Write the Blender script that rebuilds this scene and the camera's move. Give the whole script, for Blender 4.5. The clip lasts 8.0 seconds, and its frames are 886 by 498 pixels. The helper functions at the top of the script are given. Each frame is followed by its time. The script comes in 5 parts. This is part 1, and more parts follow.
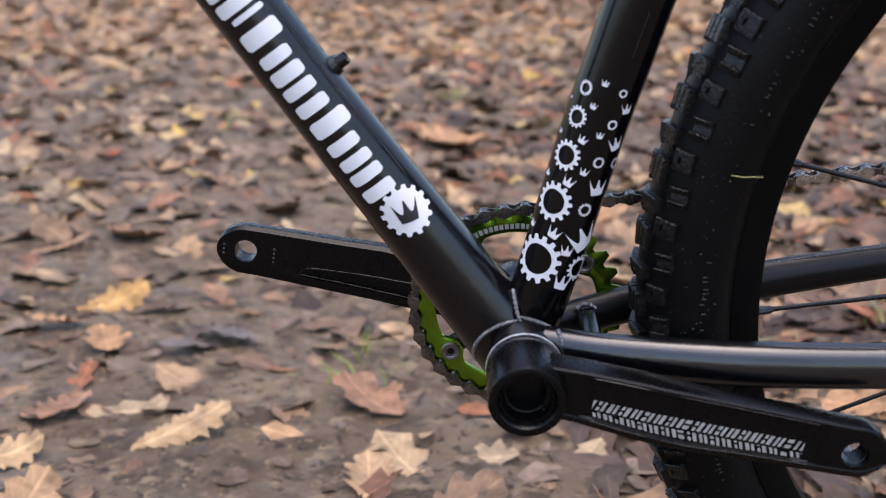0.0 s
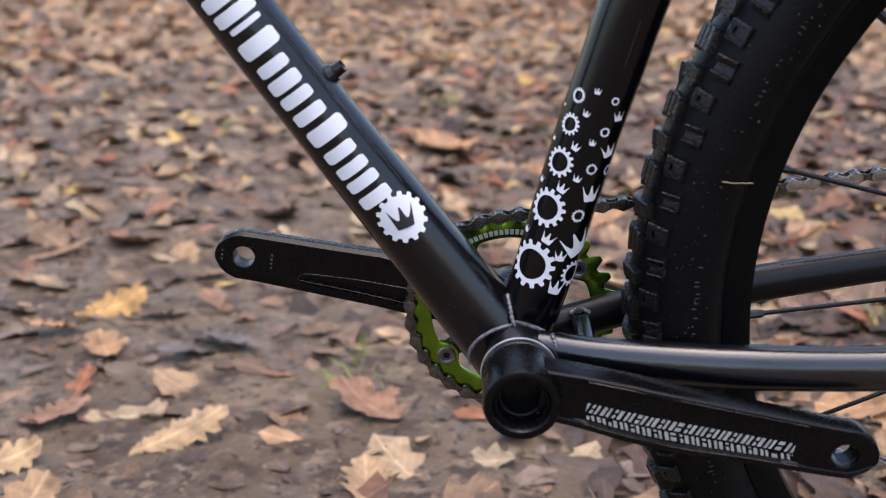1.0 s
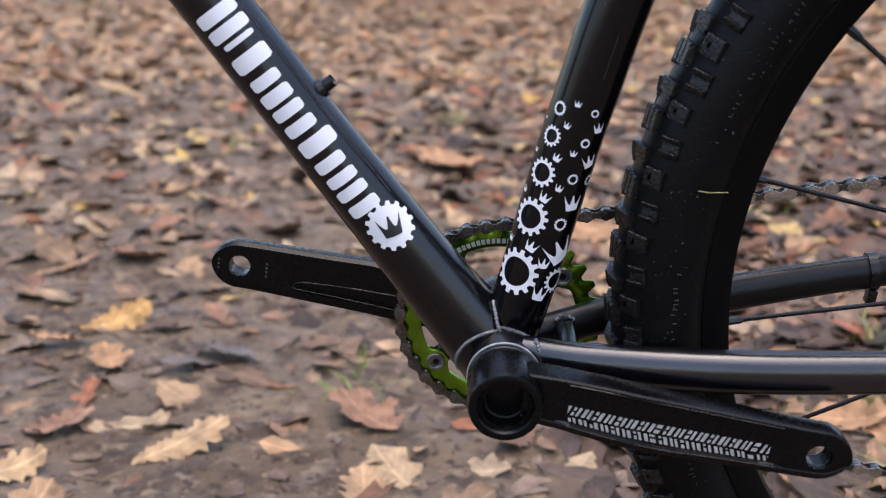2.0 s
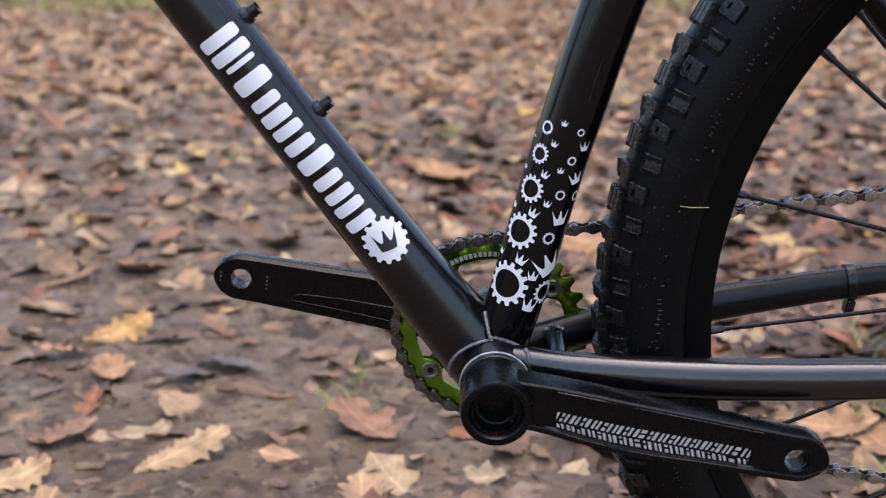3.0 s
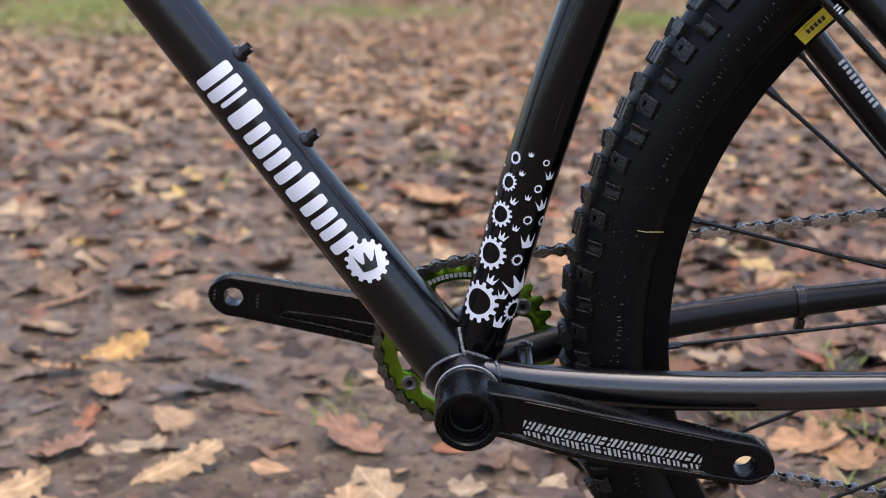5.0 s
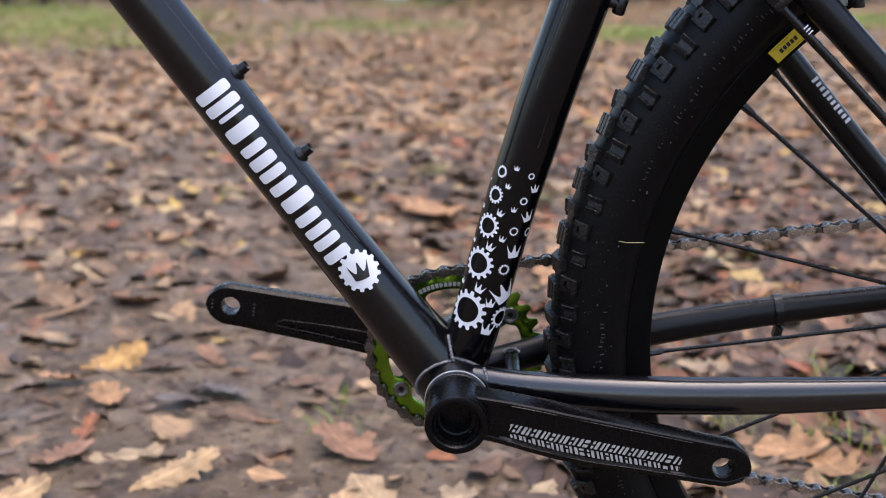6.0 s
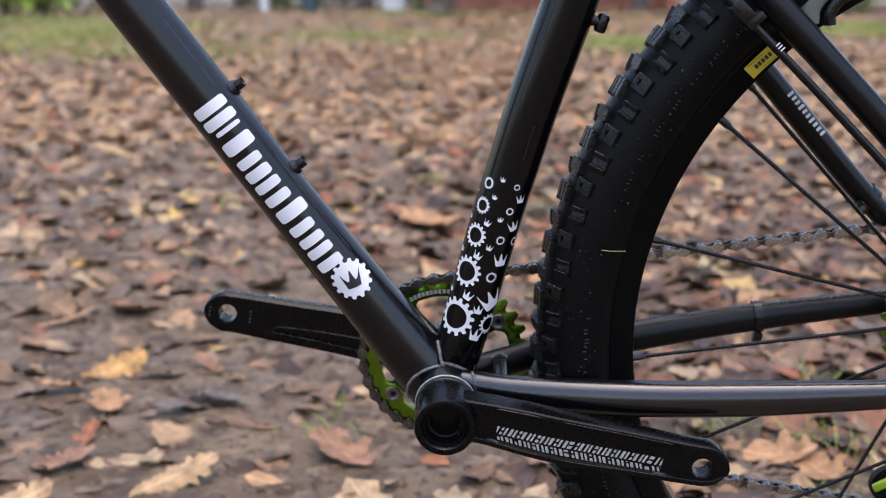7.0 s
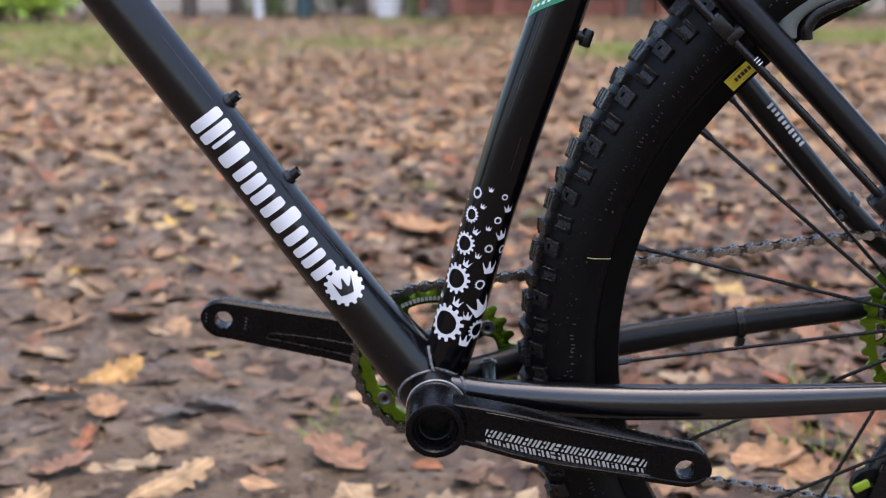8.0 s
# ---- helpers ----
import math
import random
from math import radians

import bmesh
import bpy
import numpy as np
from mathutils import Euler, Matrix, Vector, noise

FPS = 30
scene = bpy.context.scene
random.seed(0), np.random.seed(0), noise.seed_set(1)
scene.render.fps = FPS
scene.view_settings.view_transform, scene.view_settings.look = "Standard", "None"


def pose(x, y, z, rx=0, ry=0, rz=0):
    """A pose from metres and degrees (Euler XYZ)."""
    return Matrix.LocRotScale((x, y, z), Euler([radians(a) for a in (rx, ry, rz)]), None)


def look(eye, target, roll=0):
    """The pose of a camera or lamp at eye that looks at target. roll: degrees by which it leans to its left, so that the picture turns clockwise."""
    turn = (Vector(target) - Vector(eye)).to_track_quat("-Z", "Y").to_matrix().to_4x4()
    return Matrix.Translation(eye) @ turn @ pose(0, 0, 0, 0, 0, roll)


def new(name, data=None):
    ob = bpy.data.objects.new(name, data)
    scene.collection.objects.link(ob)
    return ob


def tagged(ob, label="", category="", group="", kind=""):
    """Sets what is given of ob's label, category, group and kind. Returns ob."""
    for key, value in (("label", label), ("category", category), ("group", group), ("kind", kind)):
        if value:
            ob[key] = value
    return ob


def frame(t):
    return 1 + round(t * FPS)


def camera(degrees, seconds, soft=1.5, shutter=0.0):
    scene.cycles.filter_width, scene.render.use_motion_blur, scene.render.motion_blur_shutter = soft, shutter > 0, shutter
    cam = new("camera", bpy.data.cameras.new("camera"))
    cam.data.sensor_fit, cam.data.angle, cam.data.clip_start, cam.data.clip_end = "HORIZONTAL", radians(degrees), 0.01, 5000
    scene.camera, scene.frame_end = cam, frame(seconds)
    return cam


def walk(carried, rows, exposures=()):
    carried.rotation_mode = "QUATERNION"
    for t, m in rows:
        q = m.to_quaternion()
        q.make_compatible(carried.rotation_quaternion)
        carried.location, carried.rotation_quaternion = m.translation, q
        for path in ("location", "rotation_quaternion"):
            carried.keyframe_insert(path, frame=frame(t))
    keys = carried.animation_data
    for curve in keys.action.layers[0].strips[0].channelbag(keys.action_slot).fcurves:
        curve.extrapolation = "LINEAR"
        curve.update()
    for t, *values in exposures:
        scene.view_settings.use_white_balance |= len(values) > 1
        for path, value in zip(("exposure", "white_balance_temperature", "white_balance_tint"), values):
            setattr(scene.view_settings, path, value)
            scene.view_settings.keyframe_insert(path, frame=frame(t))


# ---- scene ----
cam = camera(42.0, 8.0, soft=0.6)
cam.data.dof.use_dof = True
cam.data.dof.focus_distance = 0.75
cam.data.dof.aperture_fstop = 7.6

PATH = [
    (0, (-0.0325, -0.6417, 0.5714), (-0.0545, 0.3102, 0.2658), 0.16),
    (0.5, (-0.0312, -0.6442, 0.5736), (-0.0523, 0.3078, 0.2683), -0.00),
    (1, (-0.0318, -0.6502, 0.5749), (-0.0507, 0.3030, 0.2729), 0.07),
    (1.5, (-0.0248, -0.6602, 0.5741), (-0.0507, 0.2952, 0.2798), 0.02),
    (3, (-0.0143, -0.7011, 0.5851), (-0.0400, 0.2594, 0.3079), -0.22),
    (3.5, (-0.0136, -0.7116, 0.5922), (-0.0334, 0.2487, 0.3138), -0.08),
    (4, (-0.0080, -0.7249, 0.5949), (-0.0301, 0.2368, 0.3215), 0.05),
    (4.5, (-0.0034, -0.7417, 0.5973), (-0.0263, 0.2222, 0.3322), 0.09),
    (6, (0.0051, -0.7870, 0.6052), (-0.0140, 0.1819, 0.3586), 0.07),
    (6.5, (0.0082, -0.8014, 0.6110), (-0.0098, 0.1680, 0.3663), 0.20),
    (7, (0.0134, -0.8151, 0.6121), (-0.0059, 0.1557, 0.3731), -0.03),
    (7.5, (0.0171, -0.8273, 0.6142), (-0.0006, 0.1446, 0.3793), -0.13),
    (8, (0.0175, -0.8372, 0.6187), (0.0024, 0.1350, 0.3851), -0.07),
]
walk(cam, [(t, look(eye, target, roll)) for t, eye, target, roll in PATH],
     exposures=[(0, 0.57, 6700, 14), (8, 0.57, 6700, 14)])

# ---- light: bright overcast sky over open woodland ----
world = bpy.data.worlds.new("world")
scene.world = world
world.use_nodes = True
wn = world.node_tree
sky = wn.nodes.new("ShaderNodeTexSky")
sky.sky_type = "NISHITA"
sky.sun_disc = False
sky.sun_elevation = radians(80)
sky.sun_rotation = radians(160)
sky.dust_density = 2.6
sky.ozone_density = 1.3
wn.nodes["Background"].inputs["Strength"].default_value = 0.31
# cloud takes most of the blue out of the sky
cloud = wn.nodes.new("ShaderNodeHueSaturation")
cloud.inputs["Saturation"].default_value = 1.0
wn.links.new(sky.outputs["Color"], cloud.inputs["Color"])
wn.links.new(cloud.outputs["Color"], wn.nodes["Background"].inputs["Color"])
sun = new("sun", bpy.data.lights.new("sun", "SUN"))
sun.data.energy = 0.85
sun.data.angle = radians(70)
sun.data.color = (0.895, 0.885, 1.0)
sun.matrix_world = look((0.36, -1.0, 6.0), (0, 0, 0))


# ---- materials ----
def mat(name, colour, rough=0.5, metal=0.0, second=None, scale=30.0, amount=0.5, bump=0.0, bump_scale=200.0,
        coat=0.0, rough_var=0.0, detail=6.0, spec=0.5):
    """A surface whose colour wanders between two tones at two scales, with fine relief."""
    m = bpy.data.materials.new(name)
    m.use_nodes = True
    nt = m.node_tree
    b = nt.nodes["Principled BSDF"]
    b.inputs["Roughness"].default_value = rough
    b.inputs["Metallic"].default_value = metal
    b.inputs["Specular IOR Level"].default_value = spec
    b.inputs["Coat Weight"].default_value = coat
    b.inputs["Coat Roughness"].default_value = 0.15
    co = nt.nodes.new("ShaderNodeTexCoord")
    big = nt.nodes.new("ShaderNodeTexNoise")
    big.inputs["Scale"].default_value = scale
    big.inputs["Detail"].default_value = detail
    nt.links.new(co.outputs["Object"], big.inputs["Vector"])
    mix = nt.nodes.new("ShaderNodeMix")
    mix.data_type = "RGBA"
    mix.inputs["A"].default_value = (*colour, 1)
    mix.inputs["B"].default_value = (*(second or colour), 1)
    ramp = nt.nodes.new("ShaderNodeMapRange")
    ramp.inputs["From Min"].default_value = 0.5 - 0.25 * amount
    ramp.inputs["From Max"].default_value = 0.5 + 0.25 / max(amount, 0.1)
    nt.links.new(big.outputs["Fac"], ramp.inputs["Value"])
    nt.links.new(ramp.outputs["Result"], mix.inputs["Factor"])
    nt.links.new(mix.outputs["Result"], b.inputs["Base Color"])
    if rough_var:
        rr = nt.nodes.new("ShaderNodeMapRange")
        rr.inputs["To Min"].default_value = max(rough - rough_var, 0.02)
        rr.inputs["To Max"].default_value = rough + rough_var
        fine = nt.nodes.new("ShaderNodeTexNoise")
        fine.inputs["Scale"].default_value = scale * 4
        nt.links.new(co.outputs["Object"], fine.inputs["Vector"])
        nt.links.new(fine.outputs["Fac"], rr.inputs["Value"])
        nt.links.new(rr.outputs["Result"], b.inputs["Roughness"])
    if bump:
        bn = nt.nodes.new("ShaderNodeTexNoise")
        bn.inputs["Scale"].default_value = bump_scale
        bn.inputs["Detail"].default_value = 5
        nt.links.new(co.outputs["Object"], bn.inputs["Vector"])
        bp = nt.nodes.new("ShaderNodeBump")
        bp.inputs["Strength"].default_value = bump
        bp.inputs["Distance"].default_value = 0.002
        nt.links.new(bn.outputs["Fac"], bp.inputs["Height"])
        nt.links.new(bp.outputs["Normal"], b.inputs["Normal"])
    return m


PAINT = mat("satin_black_paint", (0.0017, 0.0015, 0.0021), 0.20, 0, (0.0028, 0.0025, 0.0033), 60, 0.5, 0.06, 900, rough_var=0.05, spec=0.50)
GLOSS = mat("glossy_black_paint", (0.0014, 0.0014, 0.0018), 0.17, 0, (0.0021, 0.0020, 0.0025), 60, 0.5, 0.03, 500, rough_var=0.05, spec=0.30)
STAY = mat("stay_black_paint", (0.0024, 0.0023, 0.0030), 0.19, 0, (0.0040, 0.0037, 0.0046), 60, 0.5, 0.06, 700, rough_var=0.05, spec=0.85)
MATT = mat("matt_black_wrap", (0.0024, 0.0024, 0.0029), 0.36, 0, (0.0038, 0.0037, 0.0042), 50, 0.6, 0.10, 500, rough_var=0.08, spec=0.30)
SATIN = mat("satin_stay_paint", (0.0022, 0.0021, 0.0026), 0.30, 0, (0.0036, 0.0034, 0.0040), 60, 0.5, 0.06, 700, rough_var=0.06, spec=0.30)
FORGED = mat("forged_black_finish", (0.0015, 0.0015, 0.0018), 0.27, 0, (0.0022, 0.0022, 0.0025), 80, 0.5, 0.05, 1200, rough_var=0.06, spec=0.20)
ANOD = mat("black_anodised", (0.0020, 0.0020, 0.0023), 0.28, 0.0, (0.0033, 0.0033, 0.0036), 80, 0.5, 0.06, 1200, rough_var=0.08, spec=0.42)
DARK = mat("dark_recess", (0.003, 0.003, 0.003), 0.45, spec=0.2)
RUBBER = mat("tyre_rubber", (0.0015, 0.0015, 0.0018), 0.42, 0, (0.0034, 0.0031, 0.0030), 45, 0.6, 0.16, 500, rough_var=0.12, spec=0.14)
KNOB = mat("tread_rubber", (0.0020, 0.0020, 0.0023), 0.30, 0, (0.0075, 0.0066, 0.0058), 120, 0.7, 0.45, 500, rough_var=0.14, spec=0.34)
RIM = mat("rim_black", (0.0012, 0.0012, 0.0014), 0.42, 0, (0.0021, 0.0021, 0.0021), 60, spec=0.10)
GREEN = mat("green_anodised", (0.165, 0.305, 0.026), 0.22, 0.95, (0.085, 0.175, 0.016), 70, 0.6, 0.06, 800, rough_var=0.07)
STEEL = mat("chain_steel", (0.20, 0.19, 0.18), 0.26, 0.9, (0.045, 0.034, 0.026), 150, 0.8, 0.1, 900, rough_var=0.10)
BOLT = mat("bolt_steel", (0.217, 0.217, 0.223), 0.3, 0.9, (0.0992, 0.093, 0.0868), 200, 0.6)
SILVER = mat("machined_edge", (0.75, 0.75, 0.77), 0.3, 0.7, (0.5, 0.49, 0.48), 300, 0.8)
WHITE = mat("white_decal", (0.68, 0.68, 0.70), 0.42, 0, (0.63, 0.63, 0.65), 60, 0.4)
BLACKFILM = mat("black_decal", (0.010, 0.010, 0.011), 0.4)
PRINT = mat("grey_print", (0.38, 0.373, 0.35), 0.5, 0, (0.20, 0.195, 0.186), 300, 0.8)
YELLOW = mat("yellow_label", (0.484, 0.36, 0.0186), 0.4, 0, (0.434, 0.31, 0.0186), 120, 0.4)
STICKER = mat("green_label", (0.0124, 0.223, 0.112), 0.35, 0, (0.0124, 0.186, 0.093), 100, 0.4)
GREY = mat("grey_enamel", (0.124, 0.136, 0.124), 0.35, 0, (0.093, 0.105, 0.093), 60, 0.4)
WELD = mat("weld_bead", (0.07, 0.07, 0.074), 0.17, 0.55, (0.30, 0.30, 0.31), 700, 0.8, 0.6, 900, spec=0.8)
DUST = mat("sidewall_marking", (0.060, 0.058, 0.054), 0.5, 0, (0.012, 0.012, 0.012), 400, 0.9, spec=0.4)
SCUFF_GLINT = mat("worn_paint_glint", (0.075, 0.072, 0.078), 0.4, 0, (0.015, 0.015, 0.016), 220, 0.8)
LIME = mat("lime_paint", (0.279, 0.384, 0.0186), 0.35, 0, (0.236, 0.341, 0.0186), 20)
STRAW = mat("dry_grass", (0.279, 0.236, 0.0992), 0.6)


# ---- mesh helpers ----
def sharp(me, angle=35):
    me.shade_smooth()
    me.set_sharp_from_angle(angle=radians(angle))


def part(name, bm, material, parent, label="", angle=35):
    me = bpy.data.meshes.new(name)
    bm.to_mesh(me)
    bm.free()
    me.materials.append(material)
    sharp(me, angle)
    ob = new(name, me)
    ob.parent = parent
    if label:
        tagged(ob, label)
    return ob


def share(name, me, parent, m):
    ob = new(name, me)
    ob.parent = parent
    ob.matrix_local = m
    return ob


def rings(bm, loops, closed=True, caps=True):
    """Skins a list of vertex rings, each a list of points."""
    rows = [[bm.verts.new(p) for p in loop] for loop in loops]
    n = len(rows[0])
    for a, b in zip(rows, rows[1:]):
        for i in range(n if closed else n - 1):
            j = (i + 1) % n
            bm.faces.new((a[i], a[j], b[j], b[i]))
    if caps and closed:
        bm.faces.new(rows[0][::-1])
        bm.faces.new(rows[-1])
    return rows


def smooth_line(points, steps=8):
    """Catmull-Rom through the points."""
    p = [Vector(q) for q in points]
    p = [2 * p[0] - p[1]] + p + [2 * p[-1] - p[-2]]
    out = []
    for i in range(1, len(p) - 2):
        for k in range(steps):
            t = k / steps
            out.append(0.5 * (2 * p[i] + (p[i + 1] - p[i - 1]) * t + (2 * p[i - 1] - 5 * p[i] + 4 * p[i + 1] - p[i + 2]) * t * t
                              + (3 * p[i] - p[i - 1] - 3 * p[i + 1] + p[i + 2]) * t ** 3))
    out.append(p[-2])
    return out


def sweep(bm, line, radii, n=24, flat=1.0, caps=True):
    """A tube along a line; radii: one value or one for each point; flat squeezes it sideways."""
    line = [Vector(q) for q in line]
    if not hasattr(radii, "__len__"):
        radii = [radii] * len(line)
    side = None
    loops = []
    for i, q in enumerate(line):
        d = (line[min(i + 1, len(line) - 1)] - line[max(i - 1, 0)]).normalized()
        if side is None:
            side = d.cross(Vector((0, 1, 0)) if abs(d.y) < 0.9 else Vector((1, 0, 0))).normalized()
        side = (side - d * side.dot(d)).normalized()
        up = d.cross(side)
        loops.append([q + radii[i] * (math.cos(2 * math.pi * k / n) * side + flat * math.sin(2 * math.pi * k / n) * up) for k in range(n)])
    rings(bm, loops, True, caps)
    return bm


def lathe(bm, profile, centre, n=48):
    """Turns a profile of (radius, y) about an axis along y through centre (x, z)."""
    loops = []
    for r, y in profile:
        loops.append([(centre[0] + r * math.cos(2 * math.pi * k / n), y, centre[1] + r * math.sin(2 * math.pi * k / n)) for k in range(n)])
    rings(bm, loops, True, False)
    return bm


def box(bm, m, sx, sy, sz, bevel=0.0):
    made = bmesh.ops.create_cube(bm, size=1, matrix=m @ Matrix.Diagonal((sx, sy, sz, 1)))
    if bevel:
        edges = list({e for v in made["verts"] for e in v.link_edges})
        bmesh.ops.bevel(bm, geom=edges, offset=bevel, segments=2, affect="EDGES", profile=0.6)
    return bm


def interp(x, xs, ys):
    return float(np.interp(x, xs, ys))

# ---- the bicycle: bottom bracket axis at (0, 0.31), leaning a little towards the camera ----
BB = (0.0, 0.31)
AXLE = (0.415, 0.350)
bike = new("bicycle")
lean = Matrix(((1.0, 0.00008, 0.00189), (0.00008, 0.9967, -0.08115), (-0.00189, 0.08115, 0.9967)))
bike.matrix_world = Matrix.Translation((0, 0, 0.31)) @ lean.to_4x4() @ Matrix.Translation((0, 0, -0.31))
tagged(bike, "black mountain bike with green chainring and white graphics on mud", "bicycle")

# tubes: axis lines in the plane y = 0
DT = [(-0.004, 0.304), (-0.063, 0.3835), (-0.116, 0.4545), (-0.2215, 0.600), (-0.372, 0.8075)]
DT_R = [0.0235, 0.0212, 0.0192, 0.0188, 0.0188]
ST = [(0.0, 0.312), (0.0118, 0.348), (0.0352, 0.438), (0.0475, 0.480), (0.0600, 0.522), (0.0850, 0.597), (0.1155, 0.69)]
ST_R = [0.0175, 0.0178, 0.0180, 0.0182, 0.0184, 0.0188, 0.0188]


class Tube:
    """A tube in the plane y = 0 with places on its skin: along it in metres, and round it from the side at y < 0."""

    def __init__(self, axis, radii):
        self.line = [Vector((x, 0, z)) for x, z in axis]
        self.fine = smooth_line(self.line, 10)
        cum = [0.0]
        for a, b in zip(self.fine, self.fine[1:]):
            cum.append(cum[-1] + (b - a).length)
        self.cum = cum
        knots = [cum[i * 10] for i in range(len(axis) - 1)] + [cum[-1]]
        self.rad = [interp(c, knots, radii) for c in cum]

    def at(self, s):
        x = interp(s, self.cum, [p.x for p in self.fine])
        z = interp(s, self.cum, [p.z for p in self.fine])
        e = 0.004
        d = Vector((interp(s + e, self.cum, [p.x for p in self.fine]) - interp(s - e, self.cum, [p.x for p in self.fine]), 0,
                    interp(s + e, self.cum, [p.z for p in self.fine]) - interp(s - e, self.cum, [p.z for p in self.fine]))).normalized()
        return Vector((x, 0, z)), d, interp(s, self.cum, self.rad)

    def skin(self, s, v, lift=0.0003):
        """The point of the skin s along and v metres round it (towards +x) from its near side."""
        p, d, r = self.at(s)
        n = Vector((d.z, 0, -d.x))
        if n.x < 0:
            n = -n
        a = v / r
        return p + (r + lift) * (math.sin(a) * n + Vector((0, -math.cos(a), 0)))

    def find(self, x, z):
        """Along and round for a place seen from the side."""
        best = min(range(len(self.fine)), key=lambda i: (self.fine[i] - Vector((x, 0, z))).length)
        s = self.cum[best]
        for _ in range(3):
            p, d, r = self.at(s)
            s += (Vector((x, 0, z)) - p).dot(d)
        p, d, r = self.at(s)
        n = Vector((d.z, 0, -d.x))
        n = -n if n.x < 0 else n
        off = max(-0.985, min(0.985, (Vector((x, 0, z)) - p).dot(n) / r))
        return s, r * math.asin(off)


dt, st = Tube(DT, DT_R), Tube(ST, ST_R)
down_tube = part("down_tube", sweep(bmesh.new(), dt.fine, dt.rad, 48), PAINT, bike, "satin black steel down tube")
seat_tube = part("seat_tube", sweep(bmesh.new(), st.fine, st.rad, 48), GLOSS, bike, "glossy black steel seat tube")
shell = part("bottom_bracket_shell", lathe(bmesh.new(), [(0.017, -0.0365), (0.0198, -0.0365), (0.0205, -0.0355), (0.0205, 0.0355), (0.0198, 0.0365), (0.017, 0.0365)], BB, 56), PAINT, bike)
bm = lathe(bmesh.new(), [(0.0175, -0.0370), (0.0216, -0.0370), (0.0219, -0.0380), (0.0219, -0.0425), (0.0212, -0.0432), (0.0160, -0.0432)], BB, 56)
cup = part("bearing_cup", bm, ANOD, bike)
bm = lathe(bmesh.new(), [(0.0216, -0.0376), (0.0223, -0.0378), (0.0223, -0.0388), (0.0216, -0.0390)], BB, 56)
part("cup_ring", bm, SILVER, cup, "bright machined ring")
part("bearing_cup", lathe(bmesh.new(), [(0.016, 0.0370), (0.0216, 0.0370), (0.0218, 0.045), (0.016, 0.046)], BB, 40), ANOD, bike)


def bead(name, line, r, parent, lumps=0.14, n=10):
    fine = smooth_line(line, 14)
    radii = [r * (1 + lumps * math.sin(i * 1.3) + 0.12 * random.uniform(-1, 1)) for i in range(len(fine))]
    return part(name, sweep(bmesh.new(), fine, radii, n), WELD, parent)


# weld beads round the tubes where they meet the shell, and where the two tubes meet
def fillet(tube, s0, a0, a1):
    """The saddle where a tube meets the round shell."""
    pts = []
    for k in range(13):
        a = a0 + (a1 - a0) * k / 12
        r = tube.at(0.02)[2]
        pts.append(tube.skin(s0 + math.sqrt(max(0.0, 0.0212 ** 2 - (r * math.sin(a)) ** 2)), r * a, 0.0))
    bead("weld_bead", pts, 0.0012, bike)


fillet(st, -0.002, -0.9, 1.1)
fillet(dt, 0.006, -1.1, 0.75)
bead("weld_bead", [(-0.0066, -0.0075, 0.3455), (-0.0052, -0.0125, 0.3395), (-0.0036, -0.0172, 0.3330), (-0.0008, -0.0188, 0.3265)], 0.0013, bike)
bead("weld_bead", [(0.0185, -0.030, 0.331), (0.0205, -0.033, 0.326), (0.0215, -0.034, 0.320), (0.021, -0.033, 0.313)], 0.0012, bike)


# ---- bottle bolts on top of the down tube ----
def boss(x, z):
    s, _ = dt.find(x, z)
    p, d, r = dt.at(s)
    n = Vector((d.z, 0, -d.x))
    n = -n if n.x < 0 else n
    turn = n.to_track_quat("Z", "Y").to_matrix().to_4x4()
    bm = bmesh.new()
    bmesh.ops.create_cone(bm, cap_ends=True, segments=24, radius1=0.0062, radius2=0.0052, depth=0.004, matrix=Matrix.Translation(p + n * (r + 0.0008)) @ turn)
    b = part("bottle_boss", bm, PAINT, bike, "black bottle cage boss with socket bolt")
    bm = bmesh.new()
    bmesh.ops.create_cone(bm, cap_ends=True, segments=20, radius1=0.0040, radius2=0.0037, depth=0.0058, matrix=Matrix.Translation(p + n * (r + 0.0055)) @ turn)
    top = max(bm.faces, key=lambda f: f.calc_center_median().dot(n))
    inner = bmesh.ops.inset_region(bm, faces=[top], thickness=0.0016)
    bmesh.ops.translate(bm, verts=top.verts, vec=-n * 0.003)
    part("bolt", bm, ANOD, b)


boss(-0.104, 0.4765)
boss(-0.1460, 0.5310)


# ---- graphics laid on the tubes ----
def lay(tube, s, v, lift=0.0003, turn=0.0):
    """Maps a flat point (a, b) - a round the tube, b along it - onto the skin near (s, v)."""
    c, k = math.cos(turn), math.sin(turn)
    return lambda a, b: tube.skin(s + (k * a + c * b), v + (c * a - k * b), lift)


def gear_ring(bm, place, r, inner, teeth, depth, squash=1.0):
    n = teeth * 8
    a, b = [], []
    for k in range(n):
        ang = 2 * math.pi * k / n
        ph = (k % 8) / 8
        ro = r if 0.12 < ph < 0.6 else r * (1 - depth)
        a.append(bm.verts.new(place(ro * math.cos(ang) * squash, ro * math.sin(ang))))
        b.append(bm.verts.new(place(inner * math.cos(ang) * squash, inner * math.sin(ang))))
    for k in range(n):
        j = (k + 1) % n
        bm.faces.new((a[k], a[j], b[j], b[k]))
    return b


